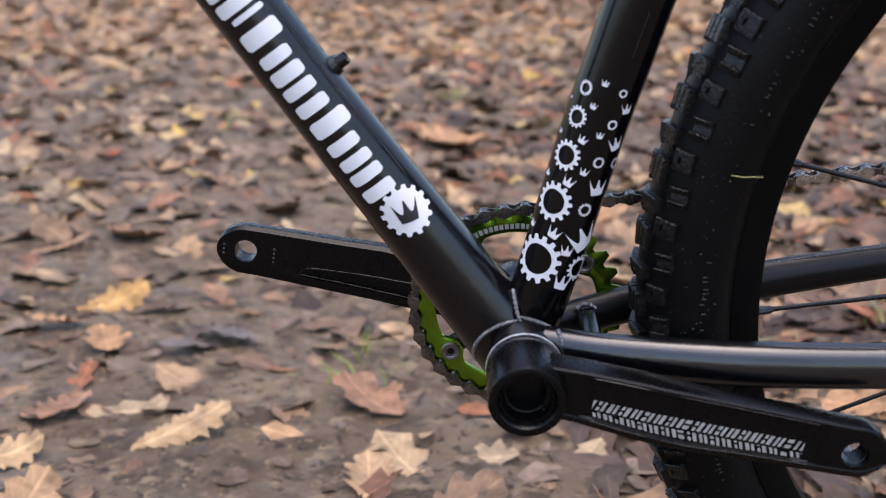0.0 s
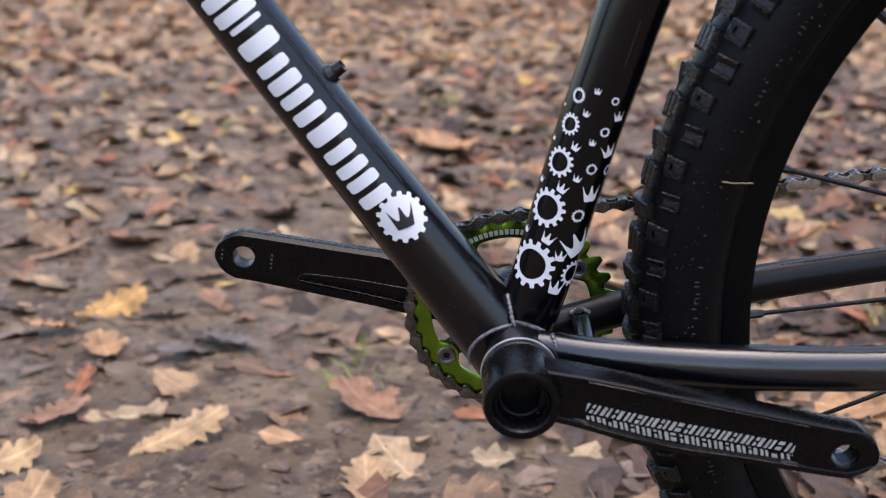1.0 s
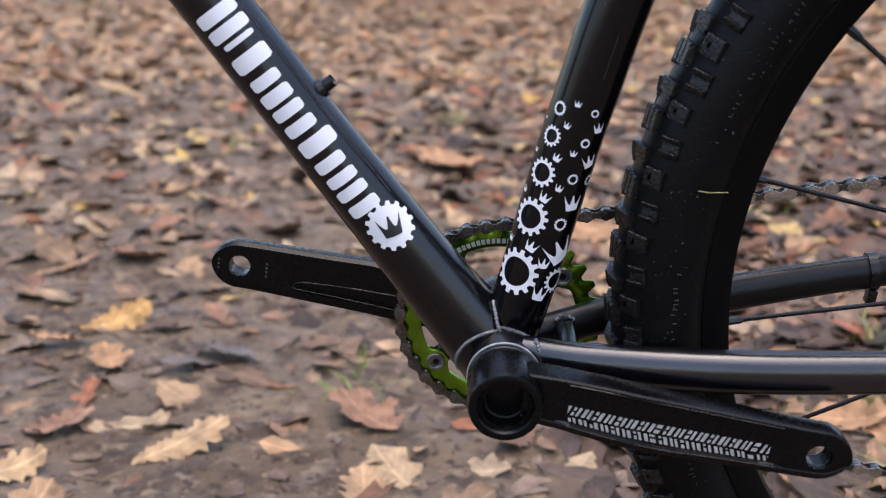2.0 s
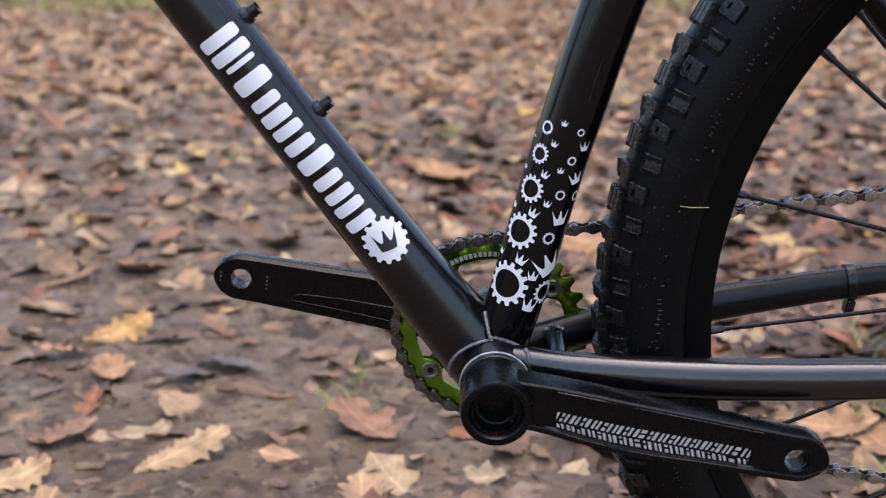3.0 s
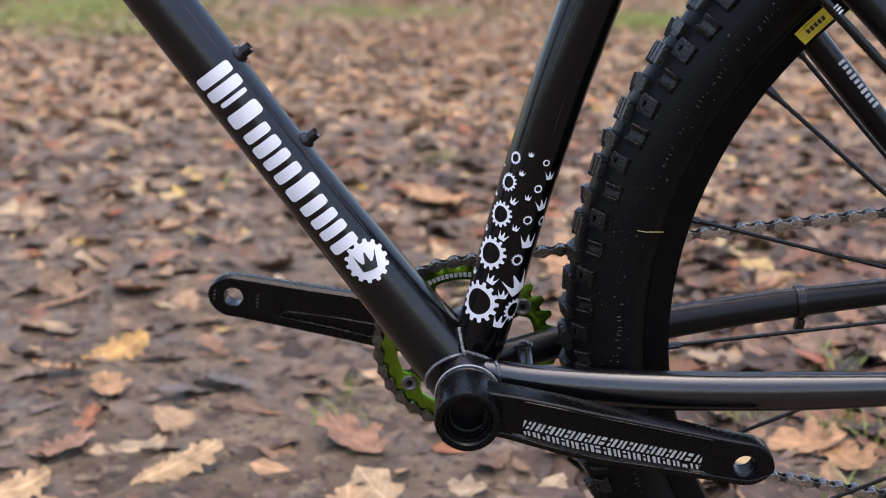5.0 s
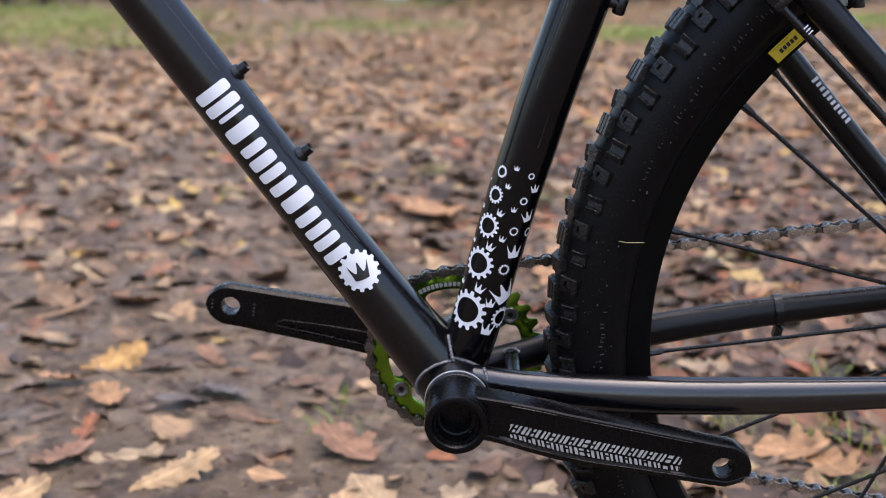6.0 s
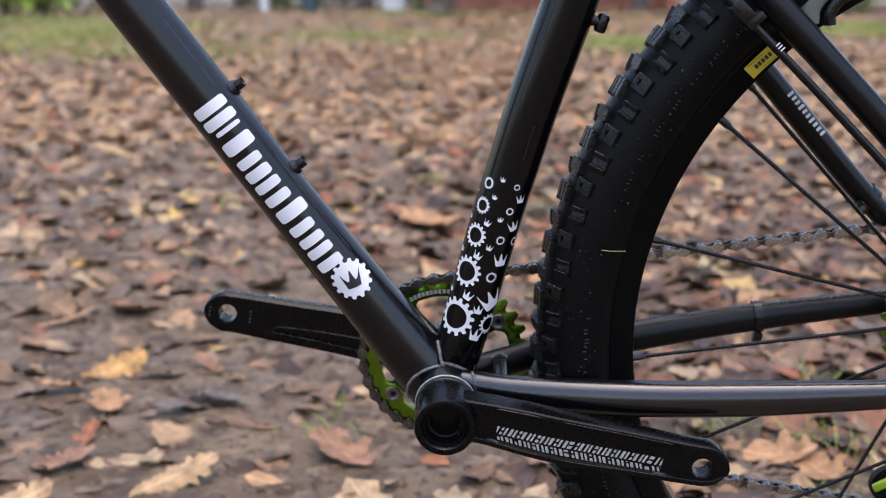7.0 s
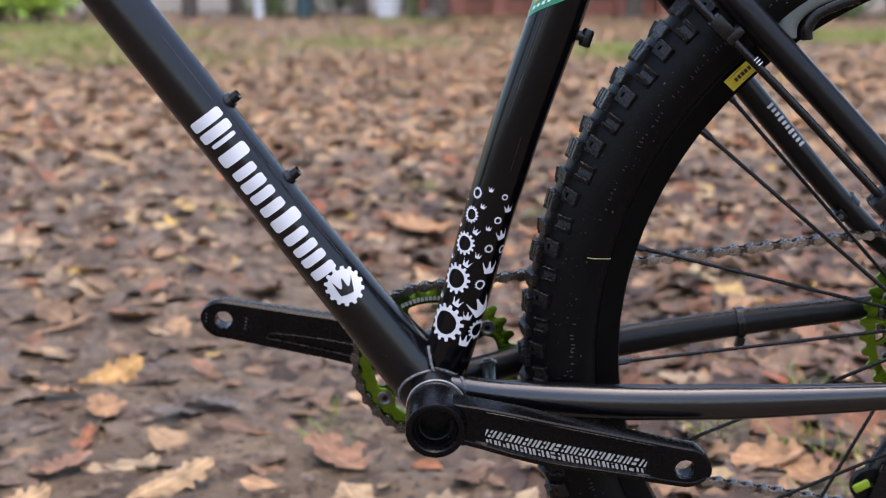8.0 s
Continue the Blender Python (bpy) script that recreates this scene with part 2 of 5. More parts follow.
def strips(bm, place, columns, rows=5):
    """Columns of (a, low, high) skinned into a patch."""
    prev = None
    for a, lo, hi in columns:
        cur = [bm.verts.new(place(a, lo + (hi - lo) * i / rows)) for i in range(rows + 1)]
        if prev:
            for i in range(rows):
                bm.faces.new((prev[i], cur[i], cur[i + 1], prev[i + 1]))
        prev = cur


def crown_columns(w):
    """A three-pointed crown of width w with deep round notches."""
    top = [(-0.5, 0.44), (-0.42, 0.16), (-0.30, -0.04), (-0.19, -0.06), (-0.10, 0.14), (-0.03, 0.42), (0.03, 0.42), (0.10, 0.14), (0.19, -0.06), (0.30, -0.04), (0.42, 0.16), (0.5, 0.44)]
    return [(x * w, (-0.40 - 0.10 * (0.25 - x * x)) * w, y * w) for x, y in top]


def crown_place(place, w):
    """Draws the foot of a crown in, so that its outer points lean apart."""
    return lambda p, q: place(p * (0.66 + 0.42 * max(0.0, q / w + 0.4)), q)


def decal(name, bm, material, parent, label=""):
    bmesh.ops.recalc_face_normals(bm, faces=bm.faces)
    return part(name, bm, material, parent, label)


for x, z, r, teeth in ((0.0062, 0.3677, 0.0145, 14), (0.0140, 0.4021, 0.0115, 14), (0.0202, 0.4290, 0.0087, 14), (0.0252, 0.4506, 0.0062, 14), (0.0294, 0.4666, 0.0043, 14),
                       (0.0317, 0.3983, 0.0041, 12), (0.0378, 0.4260, 0.0033, 12), (0.0440, 0.4473, 0.0028, 10), (0.0487, 0.4647, 0.0023, 10),
                       (0.0297, 0.3609, 0.0082, 14), (0.0472, 0.4234, 0.0035, 12)):
    s, v = st.find(x, z)
    bm = bmesh.new()
    gear_ring(bm, lay(st, s, v), r, r * 0.62, teeth, 0.19 if teeth > 10 else 0.06)
    decal("gear_graphic", bm, WHITE, seat_tube, "white toothed ring graphic")
for x, z, w, a in ((0.0391, 0.4703, 0.0042, 4), (0.0336, 0.4577, 0.0044, -8), (0.0512, 0.4557, 0.0070, 14), (0.0180, 0.4409, 0.0040, -4), (0.0286, 0.4389, 0.0056, -14), (0.0375, 0.4417, 0.0044, 2),
                   (0.0466, 0.4358, 0.0092, 24), (0.0119, 0.4169, 0.0050, -4), (0.0221, 0.4148, 0.0070, -14), (0.0301, 0.4209, 0.0050, -6), (0.0382, 0.4110, 0.0114, 10), (0.0043, 0.3867, 0.0056, -4),
                   (0.0152, 0.3846, 0.0080, -14), (0.0316, 0.3802, 0.0178, 34), (0.0226, 0.3740, 0.0076, 2), (0.0207, 0.3540, 0.0104, -6), (0.0231, 0.4598, 0.0022, 0)):
    s, v = st.find(x, z)
    bm = bmesh.new()
    strips(bm, crown_place(lay(st, s, v, 0.0004, radians(a)), w), crown_columns(w))
    decal("crown_graphic", bm, WHITE, seat_tube, "white crown graphic")

# lettering on the down tube, kept as plain bars; along, width, low, high
s0, s1 = 0.2705, 0.1275
for a, b, lo, hi in ((0.0, 0.055, -0.0125, 0.0135), (0.072, 0.125, -0.0125, 0.0135), (0.142, 0.165, -0.0085, 0.0115),
                     (0.205, 0.275, -0.0115, 0.0125), (0.312, 0.362, -0.0105, 0.0085), (0.382, 0.440, -0.0115, 0.0085),
                     (0.458, 0.508, -0.0115, 0.0085), (0.535, 0.588, -0.0115, 0.0085),
                     (0.618, 0.688, -0.0115, 0.0125), (0.722, 0.775, -0.0110, 0.0085), (0.800, 0.850, -0.0110, 0.0085),
                     (0.868, 0.918, -0.0115, 0.0085), (0.945, 1.0, -0.0115, 0.0085)):
    bm = bmesh.new()
    w = (b - a) * (s0 - s1)
    cols = []
    for k in range(9):
        f = k / 8
        e = 0.0022 * (1 - math.sqrt(max(0.0, 1 - (abs(2 * f - 1)) ** 6)))
        cols.append((s0 + (s1 - s0) * (a + (b - a) * f), lo + e, hi - e))
    strips(bm, lambda q, h: dt.skin(q, h + 0.0018, 0.0003), cols, 8)
    decal("name_bar", bm, WHITE, down_tube, "white bar of the maker's lettering")

# pale lines along the upper side of the down tube: scuffs and painted sky reflection
for a, b, h, w in ((0.262, 0.150, 0.0172, 0.00022), (0.215, 0.128, 0.0186, 0.00030), (0.330, 0.275, 0.0150, 0.00020)):
    bm = bmesh.new()
    strips(bm, lambda q, v: dt.skin(q, v, 0.0002), [(a + (b - a) * k / 14, h - w * (0.4 + 0.6 * math.sin(3.1 * k)), h + w) for k in range(15)], 2)
    decal("scratch_glint", bm, SCUFF_GLINT, down_tube, "pale scuff and painted reflection line")

# fine dust and dried splashes on the down tube
dust = random.Random(21)
bm = bmesh.new()
for _ in range(120):
    q, h = dust.uniform(0.03, 0.34), dust.uniform(-0.018, 0.026)
    k = 0.00014 + 0.00030 * dust.random() ** 3
    corners = [dt.skin(q + k * a, h + k * b, 0.0002) for a, b in ((-1, -0.3), (-0.2, -1), (1, 0.1), (0.3, 1))]
    bm.faces.new([bm.verts.new(c) for c in corners])
specks = decal("dust_specks", bm, SCUFF_GLINT, down_tube)
tagged(specks, "pale specks of dried mud on the paint", kind="stuff")

# toothed badge with a dark crown
s, v = dt.find(-0.0670, 0.3977)
bm = bmesh.new()
inner = gear_ring(bm, lay(dt, s, v, 0.0003), 0.0150, 0.0098, 14, 0.15)
rim_r = 0.0098
for f in (0.66, 0.33):
    nxt = [bm.verts.new(lay(dt, s, v, 0.0003)(rim_r * f * math.cos(2 * math.pi * k / len(inner)), rim_r * f * math.sin(2 * math.pi * k / len(inner)))) for k in range(len(inner))]
    for k in range(len(inner)):
        j = (k + 1) % len(inner)
        bm.faces.new((inner[k], inner[j], nxt[j], nxt[k]))
    inner = nxt
bm.faces.new(inner)
badge = decal("gear_badge", bm, WHITE, down_tube, "white toothed badge with dark crown")
bm = bmesh.new()
strips(bm, crown_place(lay(dt, s, v, 0.0006, radians(-16)), 0.0150), crown_columns(0.0150))
decal("crown_graphic", bm, BLACKFILM, badge)

# label at the top of the seat tube
s, v = st.find(0.077, 0.602)
bm = bmesh.new()
strips(bm, lambda a, b: st.skin(s + b, v + a, 0.0003), [(-0.016 + 0.032 * k / 8, -0.017 + 0.026 * k / 8, 0.06) for k in range(9)], 8)
label = decal("frame_label", bm, STICKER, seat_tube, "green and yellow frame tubing label")
bm = bmesh.new()
strips(bm, lambda a, b: st.skin(s + b, v + a, 0.0005), [(-0.013 + 0.026 * k / 8, -0.006 + 0.021 * k / 8, 0.056) for k in range(9)], 8)
panel = decal("label_panel", bm, YELLOW, label)
bm = bmesh.new()
for k in range(7):
    q = -0.012 + 0.0035 * k
    strips(bm, lambda a, b: st.skin(s + b, v + a, 0.0006), [(q, -0.0135 + (q + 0.016) * 0.81, -0.0110 + (q + 0.016) * 0.81), (q + 0.002, -0.0119 + (q + 0.016) * 0.81, -0.0094 + (q + 0.016) * 0.81)], 2)
decal("print_bar", bm, WHITE, label)

# cable guide behind the seat tube: a short neck and a rounded barrel
g = Vector((0.1038, -0.004, 0.5755))
along_tube = Vector((0.30, 0.0, 0.954))
bm = sweep(bmesh.new(), [(0.094, -0.004, 0.5785), (0.099, -0.004, 0.5770), g], [0.0042, 0.0036, 0.0034], 16)
sweep(bm, [g + along_tube * q for q in (-0.0064, -0.0060, -0.0046, 0.0046, 0.0060, 0.0064)], [0.0022, 0.0036, 0.0043, 0.0043, 0.0036, 0.0022], 20)
part("cable_guide", bm, ANOD, bike, "small black cable guide")
# fine pale strips painted along the seat tube for its reflection edges
for s_lo, s_hi, h, w in ((0.215, 0.300, -0.0098, 0.00016), (0.235, 0.285, -0.0118, 0.00012), (0.180, 0.205, 0.0035, 0.00012)):
    bm = bmesh.new()
    strips(bm, lambda q, v: st.skin(q, v, 0.0002), [(s_lo + (s_hi - s_lo) * k / 12, h - w * (0.4 + 0.6 * math.sin(2.3 * k)), h + w) for k in range(13)], 2)
    decal("scratch_glint", bm, SCUFF_GLINT, seat_tube, "pale scuff and painted reflection line")


# ---- stays ----
def stay(name, pts, radii, flat, label, material=None):
    fine = smooth_line(pts, 10)
    rad = [interp(i, [10 * k for k in range(len(pts))], radii) for i in range(len(fine))]
    return part(name, sweep(bmesh.new(), fine, rad, 32, flat), material or STAY, bike, label)


stay("chainstay", [(0.012, -0.024, 0.318), (0.05, -0.034, 0.3175), (0.125, -0.047, 0.3195), (0.215, -0.052, 0.3225), (0.323, -0.060, 0.3315), (0.408, -0.066, 0.342)],
     [0.0115, 0.0122, 0.0135, 0.0132, 0.0098, 0.0085], 0.8, "black chainstay with a bright sky sheen")
far_stay = stay("chainstay", [(0.012, 0.022, 0.306), (0.0635, 0.038, 0.3145), (0.147, 0.053, 0.3255), (0.238, 0.056, 0.3405), (0.34, 0.060, 0.3525), (0.408, 0.064, 0.355)],
                [0.0115, 0.012, 0.0125, 0.0112, 0.0095, 0.0085], 0.8, "black chainstay with a hose clipped along it", MATT)
stay("seatstay", [(0.118, -0.018, 0.684), (0.165, -0.034, 0.636), (0.213, -0.046, 0.5875), (0.300, -0.054, 0.499), (0.404, -0.064, 0.385)],
     [0.0095, 0.0098, 0.0098, 0.0095, 0.0085], 1.0, "slim black seatstay", SATIN)
far_ss = stay("seatstay", [(0.118, 0.016, 0.650), (0.17, 0.030, 0.597), (0.2285, 0.040, 0.5325), (0.331, 0.048, 0.4225), (0.404, 0.062, 0.374)],
              [0.0095, 0.0095, 0.0092, 0.0088, 0.0085], 1.0, "slim black seatstay with small white lettering", SATIN)
part("stay_bridge", sweep(bmesh.new(), [(0.0405, -0.030, 0.3155), (0.0405, 0.0, 0.3165), (0.0405, 0.028, 0.3155)], 0.0062, 20), PAINT, bike, "short bridge tube between the chainstays")
bead("weld_bead", [(0.0345, 0.02, 0.3205), (0.0375, 0.019, 0.3235), (0.0415, 0.019, 0.3235), (0.0455, 0.02, 0.3205)], 0.0014, bike)
for y in (-0.066, 0.064):
    bm = box(bmesh.new(), pose(0.412, y, 0.354, 0, -20, 0), 0.034, 0.007, 0.050, 0.003)
    part("dropout", bm, PAINT, bike)

# small lettering on the far seatstay, as bars
for k in range(10):
    f = k / 9
    c = Vector((0.2444 + 0.0262 * f, 0.0, 0.5213 - 0.0290 * f))
    hgt = 0.0048 if k % 3 == 0 else 0.0036
    bm = box(bmesh.new(), Matrix.Translation((c.x, 0.0321 + 0.0026 * f, c.z)) @ pose(0, 0, 0, 0, 47, 0), 0.0021, 0.0006, hgt)
    part("print_bar", bm, WHITE, far_ss)

# hoses
hose = part("brake_hose", sweep(bmesh.new(), smooth_line([(0.118, -0.045, 0.655), (0.165, -0.060, 0.607), (0.230, -0.061, 0.545), (0.296, -0.061, 0.480)], 8), 0.0028, 14), ANOD, bike, "black hydraulic brake hose")
bm = box(bmesh.new(), pose(0.184, -0.060, 0.590, 0, 44, 0), 0.017, 0.009, 0.010, 0.002)
box(bm, pose(0.192, -0.060, 0.585, 0, 44, 0), 0.006, 0.011, 0.013, 0.0015)
part("hose_clip", bm, ANOD, hose)
for k in range(3):
    bm = box(bmesh.new(), pose(0.2065 + 0.0016 * k, -0.0643, 0.5705 - 0.0015 * k, 0, 44, 0), 0.0007, 0.0005, 0.0034)
    part("print_bar", bm, WHITE, hose)
bm = box(bmesh.new(), pose(0.306, -0.060, 0.472, 0, 44, 0), 0.026, 0.018, 0.020, 0.004)
box(bm, pose(0.325, -0.062, 0.452, 0, 44, 0), 0.040, 0.022, 0.030, 0.005)
part("brake_caliper", bm, ANOD, bike, "black brake caliper body")
bm = sweep(bmesh.new(), [(0.3105, 0.048, 0.4440), (0.3160, 0.048, 0.4385)], 0.0102, 24)
box(bm, pose(0.3055, 0.038, 0.4360, 0, 46, 0), 0.010, 0.008, 0.008, 0.0015)
clamp = part("stay_clamp", bm, ANOD, bike, "black clamp round the seatstay")
part("clamp_bolt", lathe(bmesh.new(), [(0.0022, 0.0342), (0.0022, 0.0332), (0.0, 0.0330)], (0.3055, 0.4360), 12), BOLT, clamp)
part("gear_hose", sweep(bmesh.new(), smooth_line([(0.05, 0.036, 0.3215), (0.147, 0.051, 0.3358), (0.195, 0.053, 0.3442), (0.241, 0.054, 0.3508), (0.30, 0.056, 0.3572), (0.36, 0.060, 0.3625)], 8), 0.0018, 12), ANOD, bike)
bm = sweep(bmesh.new(), [(0.2385, 0.056, 0.3408), (0.2445, 0.056, 0.3415)], 0.0128, 24, 0.85)
clip = part("hose_clip", bm, ANOD, bike)
part("clip_tail", box(bmesh.new(), pose(0.2425, 0.054, 0.3245, 0, 8, 0), 0.0065, 0.008, 0.010, 0.0015), ANOD, clip)
bm = sweep(bmesh.new(), smooth_line([(0.237, -0.020, 0.578), (0.2375, -0.020, 0.588), (0.244, -0.020, 0.598), (0.257, -0.020, 0.606), (0.278, -0.020, 0.613)], 8), 0.0068, 20, 0.5)
arm_bracket = part("brake_bracket", bm, GREY, bike, "curved grey bracket with a black edge")
bm = sweep(bmesh.new(), smooth_line([(0.2505, -0.022, 0.577), (0.2500, -0.022, 0.585), (0.256, -0.022, 0.594), (0.268, -0.022, 0.600), (0.282, -0.022, 0.605)], 8), 0.0040, 16, 0.6)
part("bracket_edge", bm, ANOD, arm_bracket)


# ---- cranks ----
AD, AN = Vector((0.98935, 0, -0.14557)), Vector((0.14557, 0, 0.98935))


def crank(sign, label):
    """One crank arm; sign 1 for the near one, -1 for its mirror across the axle."""
    def put(s, h, o):
        p = AD * s + AN * h
        return (BB[0] + sign * p.x, -sign * o, BB[1] + sign * p.z)

    loops = []
    ss = [0.010 + 0.150 * k / 30 for k in range(31)] + [0.1625, 0.166, 0.170, 0.174, 0.178, 0.182, 0.186, 0.189, 0.192, 0.194, 0.1955, 0.1966, 0.1972]
    for s in ss:
        hu = interp(s, [0.01, 0.03, 0.06, 0.12, 0.17, 0.178], [0.0195, 0.0205, 0.0208, 0.0188, 0.0170, 0.0168])
        hd = interp(s, [0.01, 0.03, 0.06, 0.09, 0.12, 0.17, 0.178], [0.0135, 0.0140, 0.0165, 0.0180, 0.0172, 0.0166, 0.0166])
        if s > 0.178:
            k = math.sqrt(max(0.0, 1 - ((s - 0.178) / 0.0193) ** 2))
            hu, hd = hu * k + 0.0003, hd * k + 0.0003
        oo = interp(s, [0.01, 0.03, 0.07, 0.17], [0.069, 0.0715, 0.077, 0.0825])
        oi = interp(s, [0.01, 0.04, 0.09, 0.17], [0.050, 0.055, 0.062, 0.0675])
        up = min(1, max(0, (s - 0.026) / 0.012)) * min(1, max(0, (0.160 - s) / 0.010))
        p = 0.0024 * up * up * (3 - 2 * up)
        gi = min(1, max(0, (0.142 - s) / 0.008)) * 0.0032
        gw = 0.0015 + 0.0080 * math.sqrt(min(1, max(0, (0.142 - s) / 0.09)))
        e = min(1.0, hd / 0.012)
        prof = [(hu, oi + 0.004), (hu, oo - 0.0034), (hu - 0.0006 * e, oo - 0.0012), (hu - 0.0016 * e, oo - 0.0002), (hu - 0.0028 * e, oo), (hu - 0.0040 * e, oo - p),
                (0, oo - p), (-hd + 0.0078 * e, oo - p), (-hd + 0.0068 * e, oo - 0.0004), (-hd + 0.0060 * e, oo), (-hd + 0.0020 * e, oo - 0.0018), (-hd, oo - 0.0058),
                (-hd, oi + 0.003), (-hd + 0.002 * e, oi), (hu - 0.0098 * e - gw * e, oi), (hu - 0.0088 * e - gw * e, oi + gi), (hu - 0.0080 * e, oi + gi), (hu - 0.0068 * e, oi), (hu - 0.003 * e, oi), (hu - 0.0006 * e, oi + 0.001)]
        loops.append([put(s, h, o) for h, o in prof])
    bm = bmesh.new()
    rings(bm, loops)
    bmesh.ops.recalc_face_normals(bm, faces=bm.faces)
    arm = part("crank_arm", bm, FORGED, bike, label, 28)
    # the threaded pedal eye, cut right through
    bm = bmesh.new()
    c = Vector(put(0.1785, 0.0, 0.075))
    bmesh.ops.create_cone(bm, cap_ends=True, segments=40, radius1=0.0075, radius2=0.0075, depth=0.06, matrix=Matrix.Translation(c) @ pose(0, 0, 0, 90, 0, 0))
    me = bpy.data.meshes.new("cut")
    bm.to_mesh(me)
    bm.free()
    tool = new("cut", me)
    tool.matrix_world = bike.matrix_world
    bpy.context.view_layer.update()
    cut = arm.modifiers.new("eye", "BOOLEAN")
    cut.operation, cut.object, cut.solver = "DIFFERENCE", tool, "EXACT"
    bpy.context.view_layer.update()
    done = bpy.data.meshes.new_from_object(arm.evaluated_get(bpy.context.evaluated_depsgraph_get()))
    arm.modifiers.remove(cut)
    arm.data = done
    sharp(done, 28)
    bpy.data.objects.remove(tool)
    # boss on the axle
    if sign > 0:
        prof = [(0.0195, -0.0440), (0.0214, -0.0445), (0.0218, -0.0470), (0.0216, -0.0745), (0.0208, -0.0768), (0.0190, -0.0775), (0.0166, -0.0772), (0.0158, -0.0762), (0.0150, -0.0745),
                (0.0147, -0.0735), (0.0138, -0.0735), (0.0132, -0.0715), (0.0128, -0.058), (0.0, -0.058)]
    else:
        prof = [(0.0, 0.046), (0.0195, 0.046), (0.0205, 0.048), (0.020, 0.072), (0.018, 0.076), (0.0, 0.076)]
    part("axle_boss", lathe(bmesh.new(), prof, BB, 64), FORGED, arm)
    if sign > 0:
        part("axle_end", lathe(bmesh.new(), [(0.0131, -0.0660), (0.0122, -0.0664), (0.0112, -0.0660), (0.0108, -0.052), (0.0, -0.052)], BB, 48), DARK, arm)
    # threads at the eye
    e = lathe(bmesh.new(), [(0.0077, -sign * 0.0690), (0.0072, -sign * 0.0694), (0.0072, -sign * 0.0790), (0.0077, -sign * 0.0795)], (c.x, c.z), 32)
    part("pedal_thread", e, ANOD, arm)
    return arm, put


near_arm, near_put = crank(1, "black forged crank arm with grey printed bars, no pedal fitted")
far_arm, far_put = crank(-1, "black forged crank arm with an empty pedal eye")
# printed maker's lettering as two rows of plain slanted bars in the pocket
for row in range(2):
    q, k = 0.0285, 0
    while q < 0.1600:
        small = k % 17 == 0
        w = 0.0032 if small else 0.0016 + 0.0005 * (k % 3 == 1)
        top = interp(q, [0.028, 0.160], [0.0040, 0.0016]) - row * 0.0070
        lo = max(top - 0.0058, -interp(q, [0.028, 0.05, 0.07, 0.10, 0.155], [0.0052, 0.0072, 0.0086, 0.0094, 0.0084]))
        if top - lo > 0.0014:
            sk = 0.0022 * (1 if row == 0 else -1)
            cuts = ((lo, lo + 0.0023), (lo + 0.0035, top)) if small or k % 4 == 2 else ((lo, top),)
            bm = bmesh.new()
            for h0, h1 in cuts:
                if h1 - h0 > 0.0004:
                    p0, p1 = sk * (h0 - lo) / 0.006, sk * (h1 - lo) / 0.006
                    bm.faces.new([bm.verts.new(near_put(q + u, h, interp(q + u, [0.01, 0.03, 0.07, 0.17], [0.069, 0.0715, 0.077, 0.0825]) - 0.0021)) for u, h in ((p0, h0), (w + p0, h0), (w + p1, h1), (p1, h1))])
            decal("print_bar", bm, PRINT, near_arm)
        q += w + (0.0021 if small else 0.0017 if k % 2 else 0.0011)
        k += 1
# paler beads paint the edge highlights: the ridge and pocket of the near arm, the groove of the far one
def edge_line(put, arm, pts, r=0.00035):
    part("worn_edge", sweep(bmesh.new(), smooth_line([put(*p) for p in pts], 4), r, 6), EDGE_GLINT, arm)


def outer_face(q):
    return interp(q, [0.01, 0.03, 0.07, 0.17], [0.069, 0.0715, 0.077, 0.0825])


def inner_face(q):
    return interp(q, [0.01, 0.04, 0.09, 0.17], [0.050, 0.055, 0.062, 0.0675])


def arm_top(q):
    return interp(q, [0.01, 0.03, 0.06, 0.12, 0.17, 0.178], [0.0195, 0.0205, 0.0208, 0.0188, 0.0170, 0.0168])


def arm_foot(q):
    return -interp(q, [0.01, 0.03, 0.06, 0.09, 0.12, 0.17, 0.178], [0.0135, 0.0140, 0.0165, 0.0180, 0.0172, 0.0166, 0.0166])


EDGE_GLINT = mat("satin_edge_glint", (0.020, 0.020, 0.022), 0.28, 0.2, (0.004, 0.004, 0.004), 260, 0.9, spec=0.5)
edge_line(near_put, near_arm, [(q, arm_top(q) - 0.0030, outer_face(q) - 0.0001) for q in (0.034, 0.06, 0.09, 0.12, 0.155)])
edge_line(near_put, near_arm, [(q, arm_foot(q) + 0.0062, outer_face(q) - 0.0001) for q in (0.036, 0.06, 0.09, 0.12, 0.155)])
groove = [(q, arm_top(q) - 0.0080 - 0.0002, inner_face(q)) for q in (0.030, 0.06, 0.10, 0.125, 0.138)]
groove += [(0.1415, arm_top(0.14) - 0.0092, inner_face(0.1415))]
groove += [(q, arm_top(q) - 0.0100 - 0.0015 - 0.0080 * math.sqrt(max(0.0, (0.142 - q) / 0.09)), inner_face(q)) for q in (0.138, 0.125, 0.10, 0.06, 0.030)]
edge_line(far_put, far_arm, groove, 0.0004)
